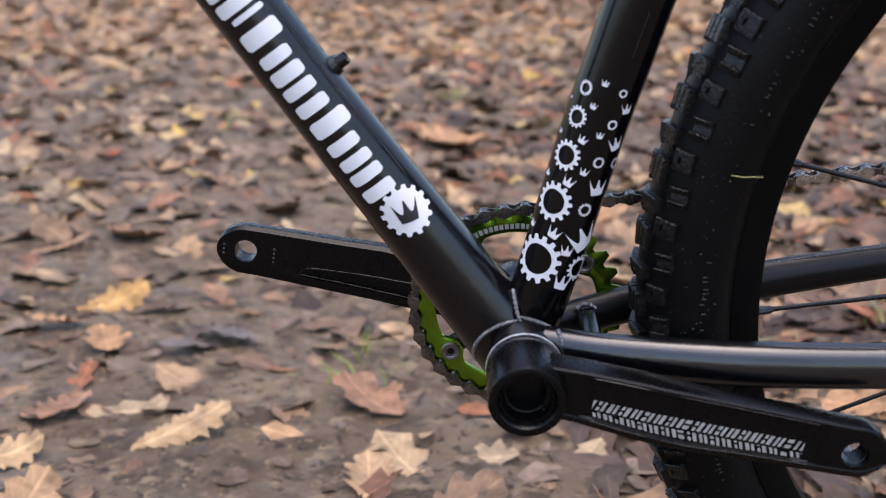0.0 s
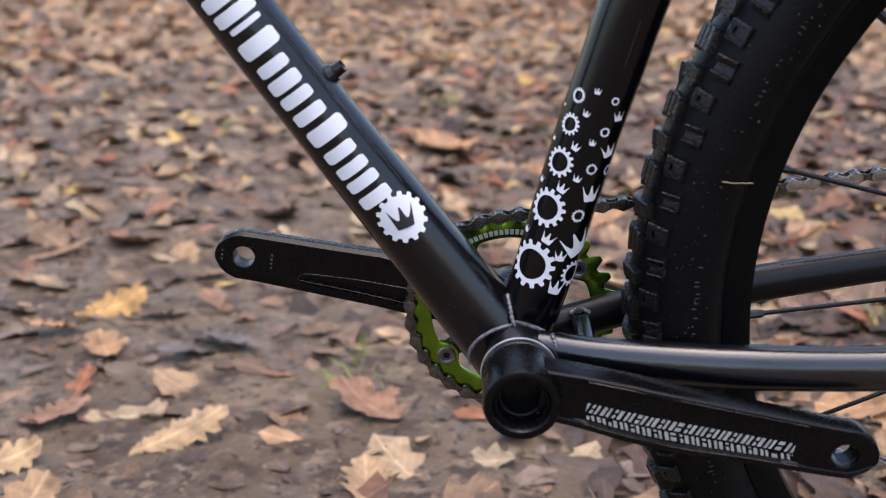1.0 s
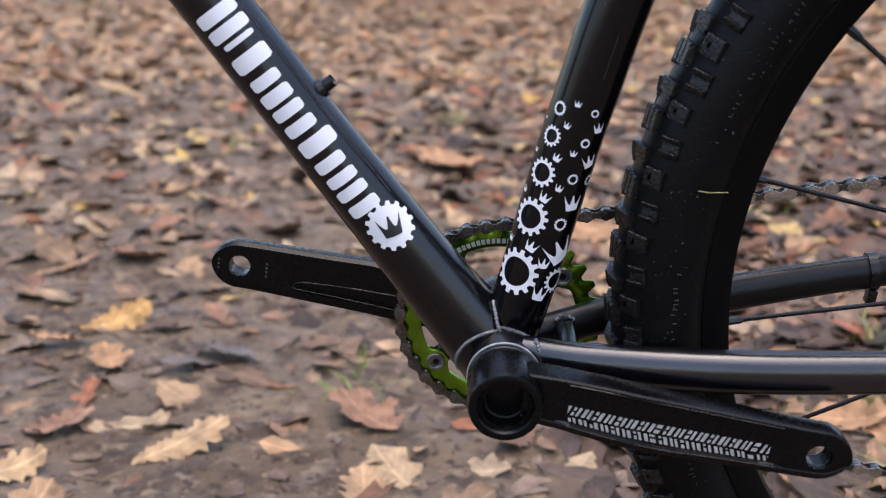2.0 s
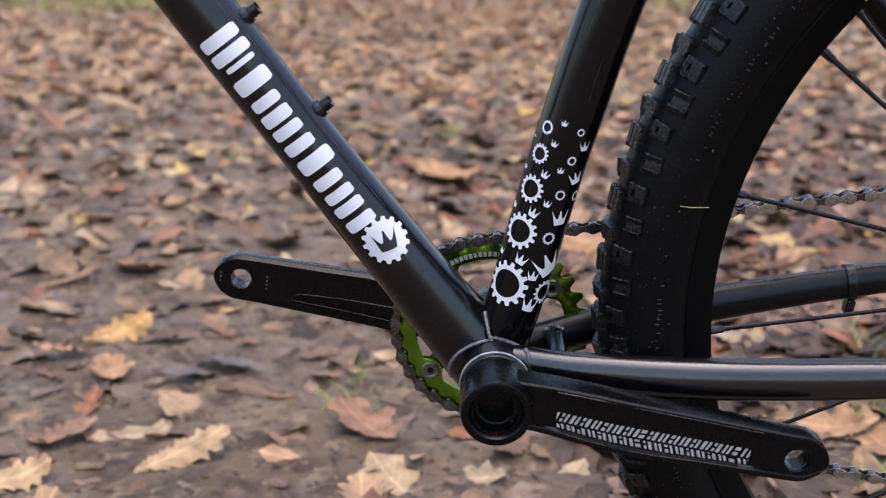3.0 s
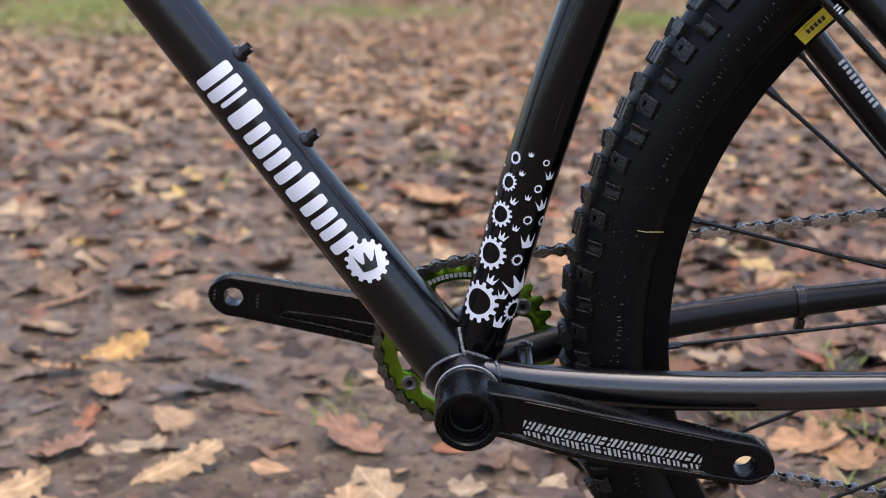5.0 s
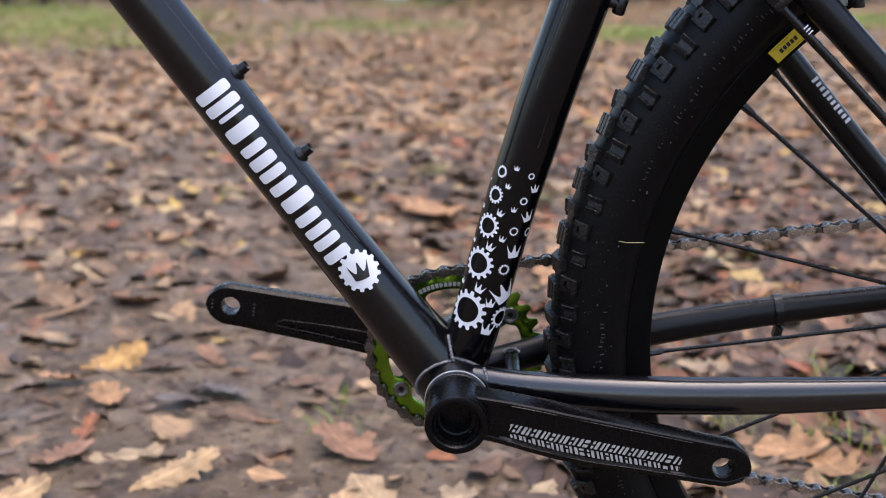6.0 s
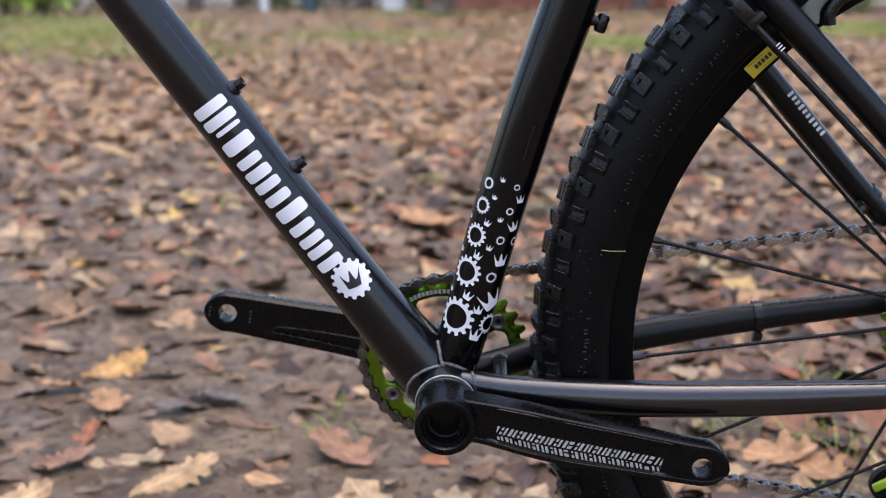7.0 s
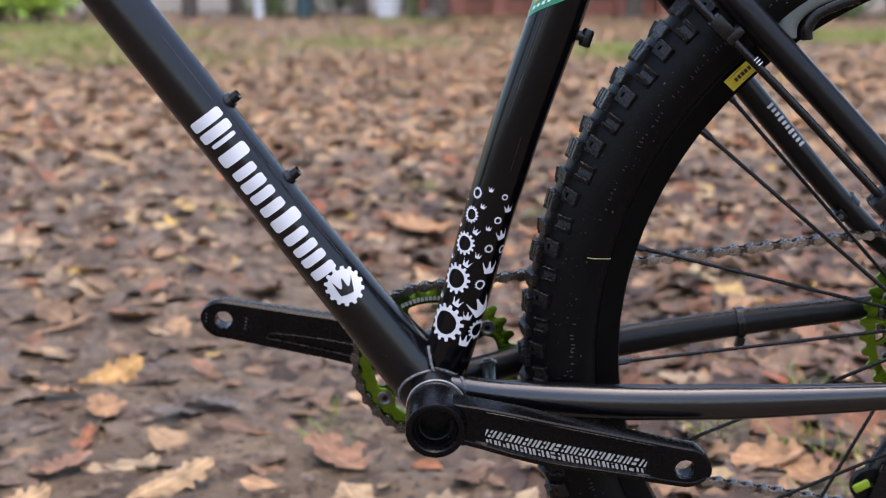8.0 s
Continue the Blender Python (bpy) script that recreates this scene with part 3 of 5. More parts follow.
# faint stamped marks beside the far eye
for q, hs in ((0.1925, (-0.003, 0.0, 0.003)), (0.1600, (-0.0045, -0.0015, 0.0015, 0.0045))):
    for h in hs:
        bm = bmesh.new()
        o = interp(q, [0.01, 0.04, 0.09, 0.17], [0.050, 0.055, 0.062, 0.0675]) - 0.00015
        bm.faces.new([bm.verts.new(far_put(q + u, h + v, o)) for u, v in ((-0.0007, -0.0008), (0.0007, -0.0008), (0.0007, 0.0008), (-0.0007, 0.0008))])
        decal("stamped_mark", bm, SCUFF_GLINT, far_arm)


# ---- chainring ----
RC, RY, TEETH = (-0.002, 0.3108), 0.0425, 32
PITCH = 0.0127
RP = PITCH / (2 * math.sin(math.pi / TEETH))
BOLTS = [radians(a) for a in (37, 127, 217, 307)]
n = TEETH * 8
outer, inn = [], []
for k in range(n):
    a = 2 * math.pi * k / n
    ph = (k % 8) / 8
    ro = RP + 0.0030 * max(-1.0, min(1.0, 1.6 * math.cos(2 * math.pi * ph))) - 0.0008
    near_bolt = min(abs((a - b + math.pi) % (2 * math.pi) - math.pi) for b in BOLTS)
    ri = 0.0510 - 0.0068 * math.exp(-(near_bolt / 0.17) ** 4)
    outer.append((ro, a))
    inn.append((ri, a))


def ring_point(r, a, y):
    return (RC[0] + r * math.cos(a), y, RC[1] + r * math.sin(a))


bm = bmesh.new()
mid = [(0.0585, a) for _, a in inn]
layers = [[ring_point(r, a, RY - 0.0008) for r, a in outer], [ring_point(r, a, RY - 0.0016) for r, a in mid], [ring_point(r + 0.002, a, RY - 0.0020) for r, a in inn], [ring_point(r, a, RY - 0.0012) for r, a in inn],
          [ring_point(r, a, RY + 0.0016) for r, a in inn], [ring_point(r, a, RY + 0.0008) for r, a in outer]]
rings(bm, layers + [layers[0]], True, False)
bmesh.ops.remove_doubles(bm, verts=bm.verts, dist=1e-6)
bmesh.ops.recalc_face_normals(bm, faces=bm.faces)
ring = part("chainring", bm, GREEN, bike, "green anodised toothed chainring")
for a in BOLTS:
    c = ring_point(0.0515, a, 0)
    b = part("ring_bolt", lathe(bmesh.new(), [(0.0062, RY - 0.001), (0.0062, RY - 0.0034), (0.0056, RY - 0.0040), (0.0040, RY - 0.0040), (0.0034, RY - 0.0036), (0.0031, RY - 0.0026), (0.0, RY - 0.0026)], (c[0], c[2]), 24), BOLT, ring)
    # flat dark disc stands in for the shade inside the hex socket
    part("socket", lathe(bmesh.new(), [(0.0024, RY - 0.0027), (0.0022, RY - 0.0030), (0.0, RY - 0.0030)], (c[0], c[2]), 6), DARK, b)
bm = bmesh.new()
for k in range(11):
    a = radians(118 - 3.4 * k)
    box(bm, Matrix.Translation(ring_point(0.0552, a, RY - 0.0021)) @ pose(0, 0, 0, 0, 90 - math.degrees(a), 0), 0.0024, 0.0004, 0.0032)
part("print_bars", bm, PRINT, ring, "pale printed bars")
bm = bmesh.new()
for a in BOLTS:
    c, d = Vector(ring_point(0.0, 0, RY + 0.004)), Vector((math.cos(a), 0, math.sin(a)))
    pts = [c + d * r for r in (0.012, 0.025, 0.040, 0.050, 0.0565)]
    sweep(bm, pts, [0.011, 0.0075, 0.0062, 0.0072, 0.0045], 14, 0.42)
lathe(bm, [(0.012, RY - 0.004), (0.021, RY - 0.003), (0.022, RY + 0.006), (0.012, RY + 0.008)], BB, 32)
part("crank_spider", bm, ANOD, bike, "black four-armed spider behind the chainring")

# ---- chain ----
COG_R = 0.0812
up0 = radians(97.8)
lo0 = radians(-99.5)
path = [Vector(ring_point(RP, up0, RY)), Vector((AXLE[0] - 0.010, RY - 0.006, AXLE[1] + COG_R))]
# upper run backwards from the ring, then round the ring, then the lower run
step = 2 * math.pi / TEETH
run_up = int((path[1] - path[0]).length / PITCH)
d = (path[1] - path[0]).normalized()
pins = [path[0] + d * PITCH * k for k in range(run_up, 0, -1)]
k = 0
a = up0
while a < lo0 + 2 * math.pi:
    pins.append(Vector(ring_point(RP, a, RY)))
    a += step
last = pins[-1]
low_end = Vector((0.348, RY - 0.004, 0.1855))
d = (low_end - last).normalized()
for k in range(1, int((low_end - last).length / PITCH) + 1):
    pins.append(last + d * PITCH * k)


def link_mesh(wide, material):
    """Two waisted plates, their rivets and the roller, one pitch long."""
    bm = bmesh.new()
    half = 0.0031 if wide else 0.0023
    for side in (-1, 1):
        prof = []
        m = 10
        for k in range(m + 1):
            t = math.pi / 2 + math.pi * k / m
            prof.append((-PITCH / 2 + 0.0039 * math.cos(t), 0.0039 * math.sin(t)))
        prof.append((0.0, -0.0017))
        for k in range(m + 1):
            t = -math.pi / 2 + math.pi * k / m
            prof.append((PITCH / 2 + 0.0039 * math.cos(t), 0.0039 * math.sin(t)))
        prof.append((0.0, 0.0017))
        y0, y1 = side * half, side * (half + 0.0009)
        rings(bm, [[(x, y0, z) for x, z in prof], [(x, y1, z) for x, z in prof]])
    for x in (-PITCH / 2, PITCH / 2):
        bmesh.ops.create_cone(bm, cap_ends=True, segments=12, radius1=0.0019, radius2=0.0019, depth=2 * half + 0.0026, matrix=pose(x, 0, 0, 90, 0, 0))
    if not wide:
        for x in (-PITCH / 2, PITCH / 2):
            bmesh.ops.create_cone(bm, cap_ends=False, segments=14, radius1=0.0038, radius2=0.0038, depth=0.0042, matrix=pose(x, 0, 0, 90, 0, 0))
    bmesh.ops.recalc_face_normals(bm, faces=bm.faces)
    me = bpy.data.meshes.new("link")
    bm.to_mesh(me)
    bm.free()
    me.materials.append(material)
    sharp(me, 35)
    return me


# darker steel paints the shade on the upper run's inner links
SHADED = mat("shaded_chain_steel", (0.20, 0.185, 0.17), 0.26, 0.95, (0.05, 0.042, 0.035), 200, 0.8, 0.1, 900, rough_var=0.1)
CLEAN = mat("bright_chain_steel", (0.56, 0.52, 0.47), 0.24, 0.95, (0.22, 0.195, 0.17), 220, 0.8, 0.1, 900, rough_var=0.1)
LINKS = (link_mesh(True, STEEL), link_mesh(False, STEEL), link_mesh(True, CLEAN), link_mesh(False, SHADED))
chain = new("chain")
chain.parent = bike
tagged(chain, "worn steel bicycle chain")
for k, (p, q) in enumerate(zip(pins, pins[1:])):
    d = q - p
    share("link", LINKS[k % 2 + (2 if p.x > 0.08 else 0)], chain, Matrix.Translation((p + q) / 2) @ pose(0, 0, 0, 0, -math.degrees(math.atan2(d.z, d.x)), 0))

# ---- rear wheel ----
CASING = 0.0298
prof = [(0.2790, -0.0085), (0.2840, -0.0118), (0.2960, -0.0150), (0.2985, -0.0140), (0.2950, -0.0100), (0.2950, 0.0100), (0.2985, 0.0140), (0.2960, 0.0150), (0.2840, 0.0118), (0.2790, 0.0085), (0.2775, 0.0), (0.2790, -0.0085)]
rim = part("rim", lathe(bmesh.new(), prof, AXLE, 160), RIM, bike, "black alloy wheel rim")
prof = []
for k in range(27):
    t = -math.pi * 0.83 + 2 * math.pi * 0.83 * k / 26
    prof.append((0.3195 + CASING * math.cos(t) * (1.0 if math.cos(t) > 0 else 0.88), 0.0300 * math.sin(t)))
tyre = part("tyre", lathe(bmesh.new(), prof, AXLE, 180), RUBBER, bike, "black knobbly mountain bike tyre, damp and dusty")


def knob_mesh(blocks):
    """A tread knob of chamfered blocks: (x0, x1, y0, y1, height, ramp, pit); x runs round the tyre, y across it."""
    bm = bmesh.new()
    for x0, x1, y0, y1, h, ramp, pit in blocks:
        def rect(inset, z, zr):
            return [(x0 + inset, y0 + inset, z), (x1 - inset, y0 + inset, zr), (x1 - inset, y1 - inset, zr), (x0 + inset, y1 - inset, z)]
        loops = [rect(-0.0003, -0.004, -0.004), rect(0.0001, h - 0.0006, h - ramp - 0.0006), rect(0.0006, h, h - ramp)]
        if pit:
            cx, cy = 0.5 * (x0 + x1) - 0.0006, 0.5 * (y0 + y1) - 0.0016
            loops += [[(cx + u * 0.0017, cy + v * 0.0009, z) for u, v in ((-1, -1), (1, -1), (1, 1), (-1, 1))] for z in (h, h - 0.0026)]
        rings(bm, loops)
    bmesh.ops.recalc_face_normals(bm, faces=bm.faces)
    me = bpy.data.meshes.new("knob")
    bm.to_mesh(me)
    bm.free()
    me.materials.append(KNOB)
    sharp(me, 25)
    return me


SIDE = (knob_mesh([(-0.0058, 0.0058, -0.0068, 0.0060, 0.0042, 0.0012, True)]),
        knob_mesh([(-0.0062, 0.0062, -0.0054, 0.0058, 0.0018, 0.0, False), (-0.0064, -0.0026, -0.0062, 0.0060, 0.0043, 0.0012, False), (0.0026, 0.0064, -0.0062, 0.0060, 0.0043, 0.0012, False)]))
MID = (knob_mesh([(-0.0068, 0.0068, -0.0082, 0.0078, 0.0030, 0.0006, False)] + [(-0.0070, 0.0070, y, y + 0.0048, 0.0040, 0.0012, False) for y in (-0.0084, -0.0028, 0.0028)]),
       knob_mesh([(-0.0044, 0.0044, -0.0076, 0.0070, 0.0042, 0.0018, False), (-0.0034, 0.0072, -0.0048, 0.0048, 0.0028, 0.0012, False)]))
N = 108
rest_v, rest_f = [], []
worn = random.Random(9)
for k in range(N):
    for side in (-1, 1):
        for kind in (0, 1):
            a = 2 * math.pi * (k + (0.5 if kind == 1 else 0.0) + (0.12 if side > 0 else 0)) / N
            tilt = side * (radians(47 + 5 * (k % 2)) if kind == 0 else radians(13 + 5 * (k % 2)))
            er = Vector((math.cos(a), 0, math.sin(a)))
            et = Vector((-math.sin(a), 0, math.cos(a)))
            out = er * math.cos(tilt) + Vector((0, math.sin(tilt), 0))
            p = Vector((AXLE[0], 0, AXLE[1])) + er * (0.3195 + CASING * math.cos(tilt)) + Vector((0, 0.0300 * math.sin(tilt), 0))
            m = Matrix((et, out.cross(et), out)).transposed().to_4x4()
            m = m @ pose(0, 0, 0, worn.uniform(-3, 3), worn.uniform(-3, 3), worn.uniform(-4, 4)) @ Matrix.Diagonal((worn.uniform(0.90, 1.06), worn.uniform(0.90, 1.08), worn.uniform(0.82, 1.06), 1))
            m.translation = p
            block = (SIDE if kind == 0 else MID)[k % 2]
            if radians(98) < a % (2 * math.pi) < radians(246):
                share("knob", block, tyre, m)
            else:
                b0 = len(rest_v)
                rest_v += [tuple(m @ v.co) for v in block.vertices]
                rest_f += [tuple(b0 + q for q in f.vertices) for f in block.polygons]
me = bpy.data.meshes.new("tread")
me.from_pydata(rest_v, [], rest_f)
me.materials.append(KNOB)
tread = new("tread", me)
tread.parent = tyre
tagged(tread, "rows of tread blocks round the hidden part", kind="stuff")

# raised markings on the sidewall, plain bars
BARS = []
for h in (0.0020, 0.0028, 0.0012):
    bm = box(bmesh.new(), Matrix.Identity(4), 0.0006, 0.0006, h * 0.9)
    me = bpy.data.meshes.new("sidewall_bar")
    bm.to_mesh(me)
    bm.free()
    me.materials.append(DUST)
    BARS.append(me)
rb = random.Random(3)
for k in range(150):
    a = radians(116 + 0.57 * k + rb.uniform(-0.2, 0.2))
    if k % 19 in (5, 6, 11, 12) or 80 < k < 104 or rb.random() < 0.25:
        continue
    t = radians(-97 + rb.uniform(-1.5, 1.5))
    rr, y = 0.3195 + CASING * math.cos(t), 0.0301 * math.sin(t)
    p = Vector((AXLE[0] + rr * math.cos(a), y, AXLE[1] + rr * math.sin(a)))
    share("sidewall_bar", BARS[rb.randrange(3)], tyre, Matrix.Translation(p) @ pose(0, 0, 0, 0, 90 - math.degrees(a), 0))
# dried mud specks on the rubber
bm = bmesh.new()
for k in range(260):
    a, t = radians(rb.uniform(100, 240)), radians(rb.uniform(-112, -52))
    rr, y = 0.3195 + CASING * math.cos(t), 0.0300 * math.sin(t)
    h = 0.0003 + 0.0009 * rb.random() ** 3
    box(bm, Matrix.Translation((AXLE[0] + rr * math.cos(a), y, AXLE[1] + rr * math.sin(a))) @ pose(0, 0, 0, rb.uniform(-40, 40), 90 - math.degrees(a) + rb.uniform(-30, 30), 0), h * rb.uniform(0.7, 1.6), 0.0005, h)
specks = part("mud_specks", bm, DUST, tyre, "pale dried specks of mud")
tagged(specks, "pale dried specks of mud", kind="stuff")
p = Vector((0.1127, -0.0312, 0.4235))
part("grass_stem", sweep(bmesh.new(), [p + Vector((-0.012, 0.004, 0.0006)), p + Vector((0, 0, -0.0002)), p + Vector((0.0115, 0.001, -0.0004))], 0.00035, 6), STRAW, tyre, "dry grass stem stuck to the rubber")

# yellow label on the rim
a0 = math.atan2(0.557 - AXLE[1], 0.206 - AXLE[0])
def rim_patch(bm, r0, r1, a0, a1, y):
    strip = []
    for k in range(9):
        a = a0 + (a1 - a0) * k / 8
        strip.append([bm.verts.new((AXLE[0] + r * math.cos(a), y + yy, AXLE[1] + r * math.sin(a))) for r, yy in ((r0, 0.0), (r1, -0.0004))])
    for p, q in zip(strip, strip[1:]):
        bm.faces.new((p[0], q[0], q[1], p[1]))
bm = bmesh.new()
rim_patch(bm, 0.2835, 0.2935, a0 - 0.043, a0 + 0.043, -0.0166)
lab = decal("rim_label", bm, YELLOW, rim, "yellow wheel maker's label")
bm = bmesh.new()
for k in range(5):
    rim_patch(bm, 0.2870, 0.2900, a0 - 0.024 + 0.010 * k, a0 - 0.017 + 0.010 * k, -0.0172)
rim_patch(bm, 0.2846, 0.2850, a0 - 0.034, a0 + 0.010, -0.0172)
rim_patch(bm, 0.2920, 0.2924, a0 - 0.010, a0 + 0.034, -0.0172)
decal("print_bars", bm, BLACKFILM, lab)

# hub and spokes
NIPPLE = mat("dull_nipple", (0.045, 0.045, 0.048), 0.3, 0.8, (0.012, 0.012, 0.013), 400, 0.8)
hub = part("hub", lathe(bmesh.new(), [(0.004, -0.062), (0.012, -0.058), (0.014, -0.040), (0.028, -0.034), (0.030, -0.028), (0.018, -0.024), (0.016, 0.012), (0.028, 0.018), (0.028, 0.024), (0.012, 0.03), (0.010, 0.062), (0.004, 0.062)], AXLE, 40), ANOD, bike)
seen = [((0.191, 0.508), (0.324, 0.398), -0.006, -0.027), ((0.156, 0.418), (0.343, 0.368), 0.006, 0.020), ((0.140, 0.331), (0.345, 0.349), -0.002, 0.020),
        ((0.187, 0.262), (0.339, 0.339), 0.0, -0.010), ((0.253, 0.214), (0.348, 0.268), -0.004, -0.024), ((0.318, 0.230), (0.345, 0.287), 0.006, 0.020), ((0.209, 0.532), (0.293, 0.443), 0.010, 0.020)]
for k in range(13):
    a = radians(-105 + 17.5 * k)
    e = a + radians(62 if k % 2 else -62)
    seen.append(((AXLE[0] + 0.278 * math.cos(a), AXLE[1] + 0.278 * math.sin(a)), (AXLE[0] + 0.028 * math.cos(e), AXLE[1] + 0.028 * math.sin(e)), 0.004 * (-1) ** k, 0.022 * (1 if k % 2 else -1.2)))
for (x0, z0), (x1, z1), y0, y1 in seen:
    c = Vector((AXLE[0], AXLE[1]))
    a, b = Vector((x0, z0)), Vector((x1, z1))
    d = (b - a).normalized()
    end = a + d * (c - a).dot(d)
    lead = (a - c).dot(d)
    off = (a - c) - d * lead
    start = c + off - d * math.sqrt(max(0.0, 0.281 ** 2 - off.length_squared))
    full = (end - start).length
    y_end = y0 + (y1 - y0) * min(1.3, full / max((b - start).length, 0.05)) if full > 0.05 else y1
    p, q = Vector((start.x, y0, start.y)), Vector((end.x, y_end, end.y))
    sp = part("spoke", sweep(bmesh.new(), [p, p.lerp(q, 0.04), p.lerp(q, 0.08), p.lerp(q, 0.9), q], [0.0017, 0.0017, 0.0015, 0.0015, 0.0018], 10, 0.8), ANOD, hub)
    nip = sweep(bmesh.new(), [p, p.lerp(q, 0.022), p.lerp(q, 0.036), p.lerp(q, 0.042)], [0.0029, 0.0027, 0.0025, 0.0018], 8)
    part("spoke_nipple", nip, NIPPLE, rim)

# largest sprocket, smaller ones behind it
def sprocket(r, y, material, name, label="", deep=0.014, scallop=0.008):
    teeth = int(2 * math.pi * r / PITCH)
    bm = bmesh.new()
    o, i2 = [], []
    for k in range(teeth * 6):
        a = 2 * math.pi * k / (teeth * 6)
        ro = r + 0.0026 * max(-1, min(1, 1.5 * math.cos(2 * math.pi * (k % 6) / 6)))
        ri = r - deep - scallop * (0.5 + 0.5 * math.cos(6 * a))
        o.append((AXLE[0] + ro * math.cos(a), AXLE[1] + ro * math.sin(a)))
        i2.append((AXLE[0] + ri * math.cos(a), AXLE[1] + ri * math.sin(a)))
    L = [[(x, y - 0.0010, z) for x, z in o], [(x, y - 0.0012, z) for x, z in i2], [(x, y + 0.001, z) for x, z in i2], [(x, y + 0.0008, z) for x, z in o]]
    rings(bm, L + [L[0]], True, False)
    bmesh.ops.remove_doubles(bm, verts=bm.verts, dist=1e-6)
    bmesh.ops.recalc_face_normals(bm, faces=bm.faces)
    return part(name, bm, material, hub, label)


big = sprocket(0.0825, 0.0355, GREEN, "sprocket", "large green anodised sprocket", 0.0085, 0.0012)
bm = bmesh.new()
lathe(bm, [(0.0600, 0.0345), (0.0655, 0.0345), (0.0655, 0.0365), (0.0600, 0.0365), (0.0600, 0.0345)], AXLE, 72)
for k in range(26):
    a = 2 * math.pi * k / 26
    d = Vector((math.cos(a), 0, math.sin(a)))
    box(bm, Matrix.Translation(Vector((AXLE[0], 0.0355, AXLE[1])) + d * 0.0695) @ pose(0, 0, 0, 0, -math.degrees(a) + (14 if k % 2 else -14), 0), 0.0125, 0.0018, 0.0034)
part("sprocket_web", bm, GREEN, big)
for k, r in enumerate((0.068, 0.060, 0.053, 0.046)):
    sprocket(r, 0.0395 + 0.0038 * k, STEEL, "sprocket")
bm = lathe(bmesh.new(), [(0.020, 0.030), (0.058, 0.0345), (0.058, 0.036), (0.020, 0.036)], AXLE, 24)
part("cassette_carrier", bm, ANOD, hub)

# derailleur below the sprockets
bm = sweep(bmesh.new(), [(0.405, 0.046, 0.290), (0.395, 0.050, 0.260), (0.378, 0.048, 0.232), (0.362, 0.046, 0.210)], [0.012, 0.014, 0.015, 0.012], 18, 0.6)
mech = part("derailleur", bm, ANOD, bike, "black rear derailleur with lime accents")
part("jockey_cage", box(bmesh.new(), pose(0.366, 0.036, 0.178, 0, 14, 0), 0.030, 0.003, 0.090, 0.001), ANOD, mech)
part("jockey_wheel", lathe(bmesh.new(), [(0.004, 0.038), (0.016, 0.038), (0.016, 0.044), (0.004, 0.044)], (0.356, 0.203), 22), DARK, mech)
part("accent", box(bmesh.new(), pose(0.346, 0.032, 0.207, 0, -30, 0), 0.014, 0.004, 0.007, 0.002), LIME, mech, "lime plastic accent")

# ---- ground: one sheet of trodden mud that reaches the horizon ----
rng = np.random.default_rng(7)


def waves(x, y, seed, scale, octaves=4):
    """Smooth sums of sines that serve as a cheap height field."""
    r = np.random.default_rng(seed)
    out = np.zeros_like(x, dtype=float)
    amp = 1.0
    for o in range(octaves):
        for _ in range(5):
            a, ph = r.uniform(0, 2 * np.pi, 2)
            f = scale * 2 ** o * r.uniform(0.7, 1.4)
            out += amp * np.sin(f * (x * np.cos(a) + y * np.sin(a)) + ph) / 5
        amp *= 0.55
    return out


def ground_z(x, y):
    x, y = np.asarray(x, float), np.asarray(y, float)
    near = np.exp(-((x / 6) ** 2 + ((y - 2) / 8) ** 2))
    fine = waves(x, y, 3, 9.0, 4) * 0.010 + waves(x, y, 5, 55.0, 2) * 0.0030 + waves(x, y, 8, 150.0, 3) * 0.0022
    return near * fine + waves(x, y, 4, 0.9, 2) * 0.012 * np.minimum(1, np.hypot(x, y) / 3) * np.exp(-np.hypot(x, y) / 60)


def stretch(lo, hi, step, far):
    mid = list(np.arange(lo, hi + step / 2, step))
    grow, d, a, b = [], step, mid[0], mid[-1]
    left, right = [], []
    while b < far:
        d *= 1.22
        a, b = a - d, b + d
        left.append(a)
        right.append(b)
    return np.array(left[::-1] + mid + right)


gx, gy = stretch(-1.7, 1.7, 0.011, 1500), stretch(0.0, 2.9, 0.011, 1500)
X, Y = np.meshgrid(gx, gy)
Z = ground_z(X, Y)
nx, ny = len(gx), len(gy)
idx = np.arange(nx * ny).reshape(ny, nx)
quads = np.stack([idx[:-1, :-1], idx[:-1, 1:], idx[1:, 1:], idx[1:, :-1]], -1).reshape(-1, 4)
me = bpy.data.meshes.new("ground")
me.from_pydata(np.stack([X, Y, Z], -1).reshape(-1, 3).tolist(), [], quads.tolist())
me.shade_smooth()


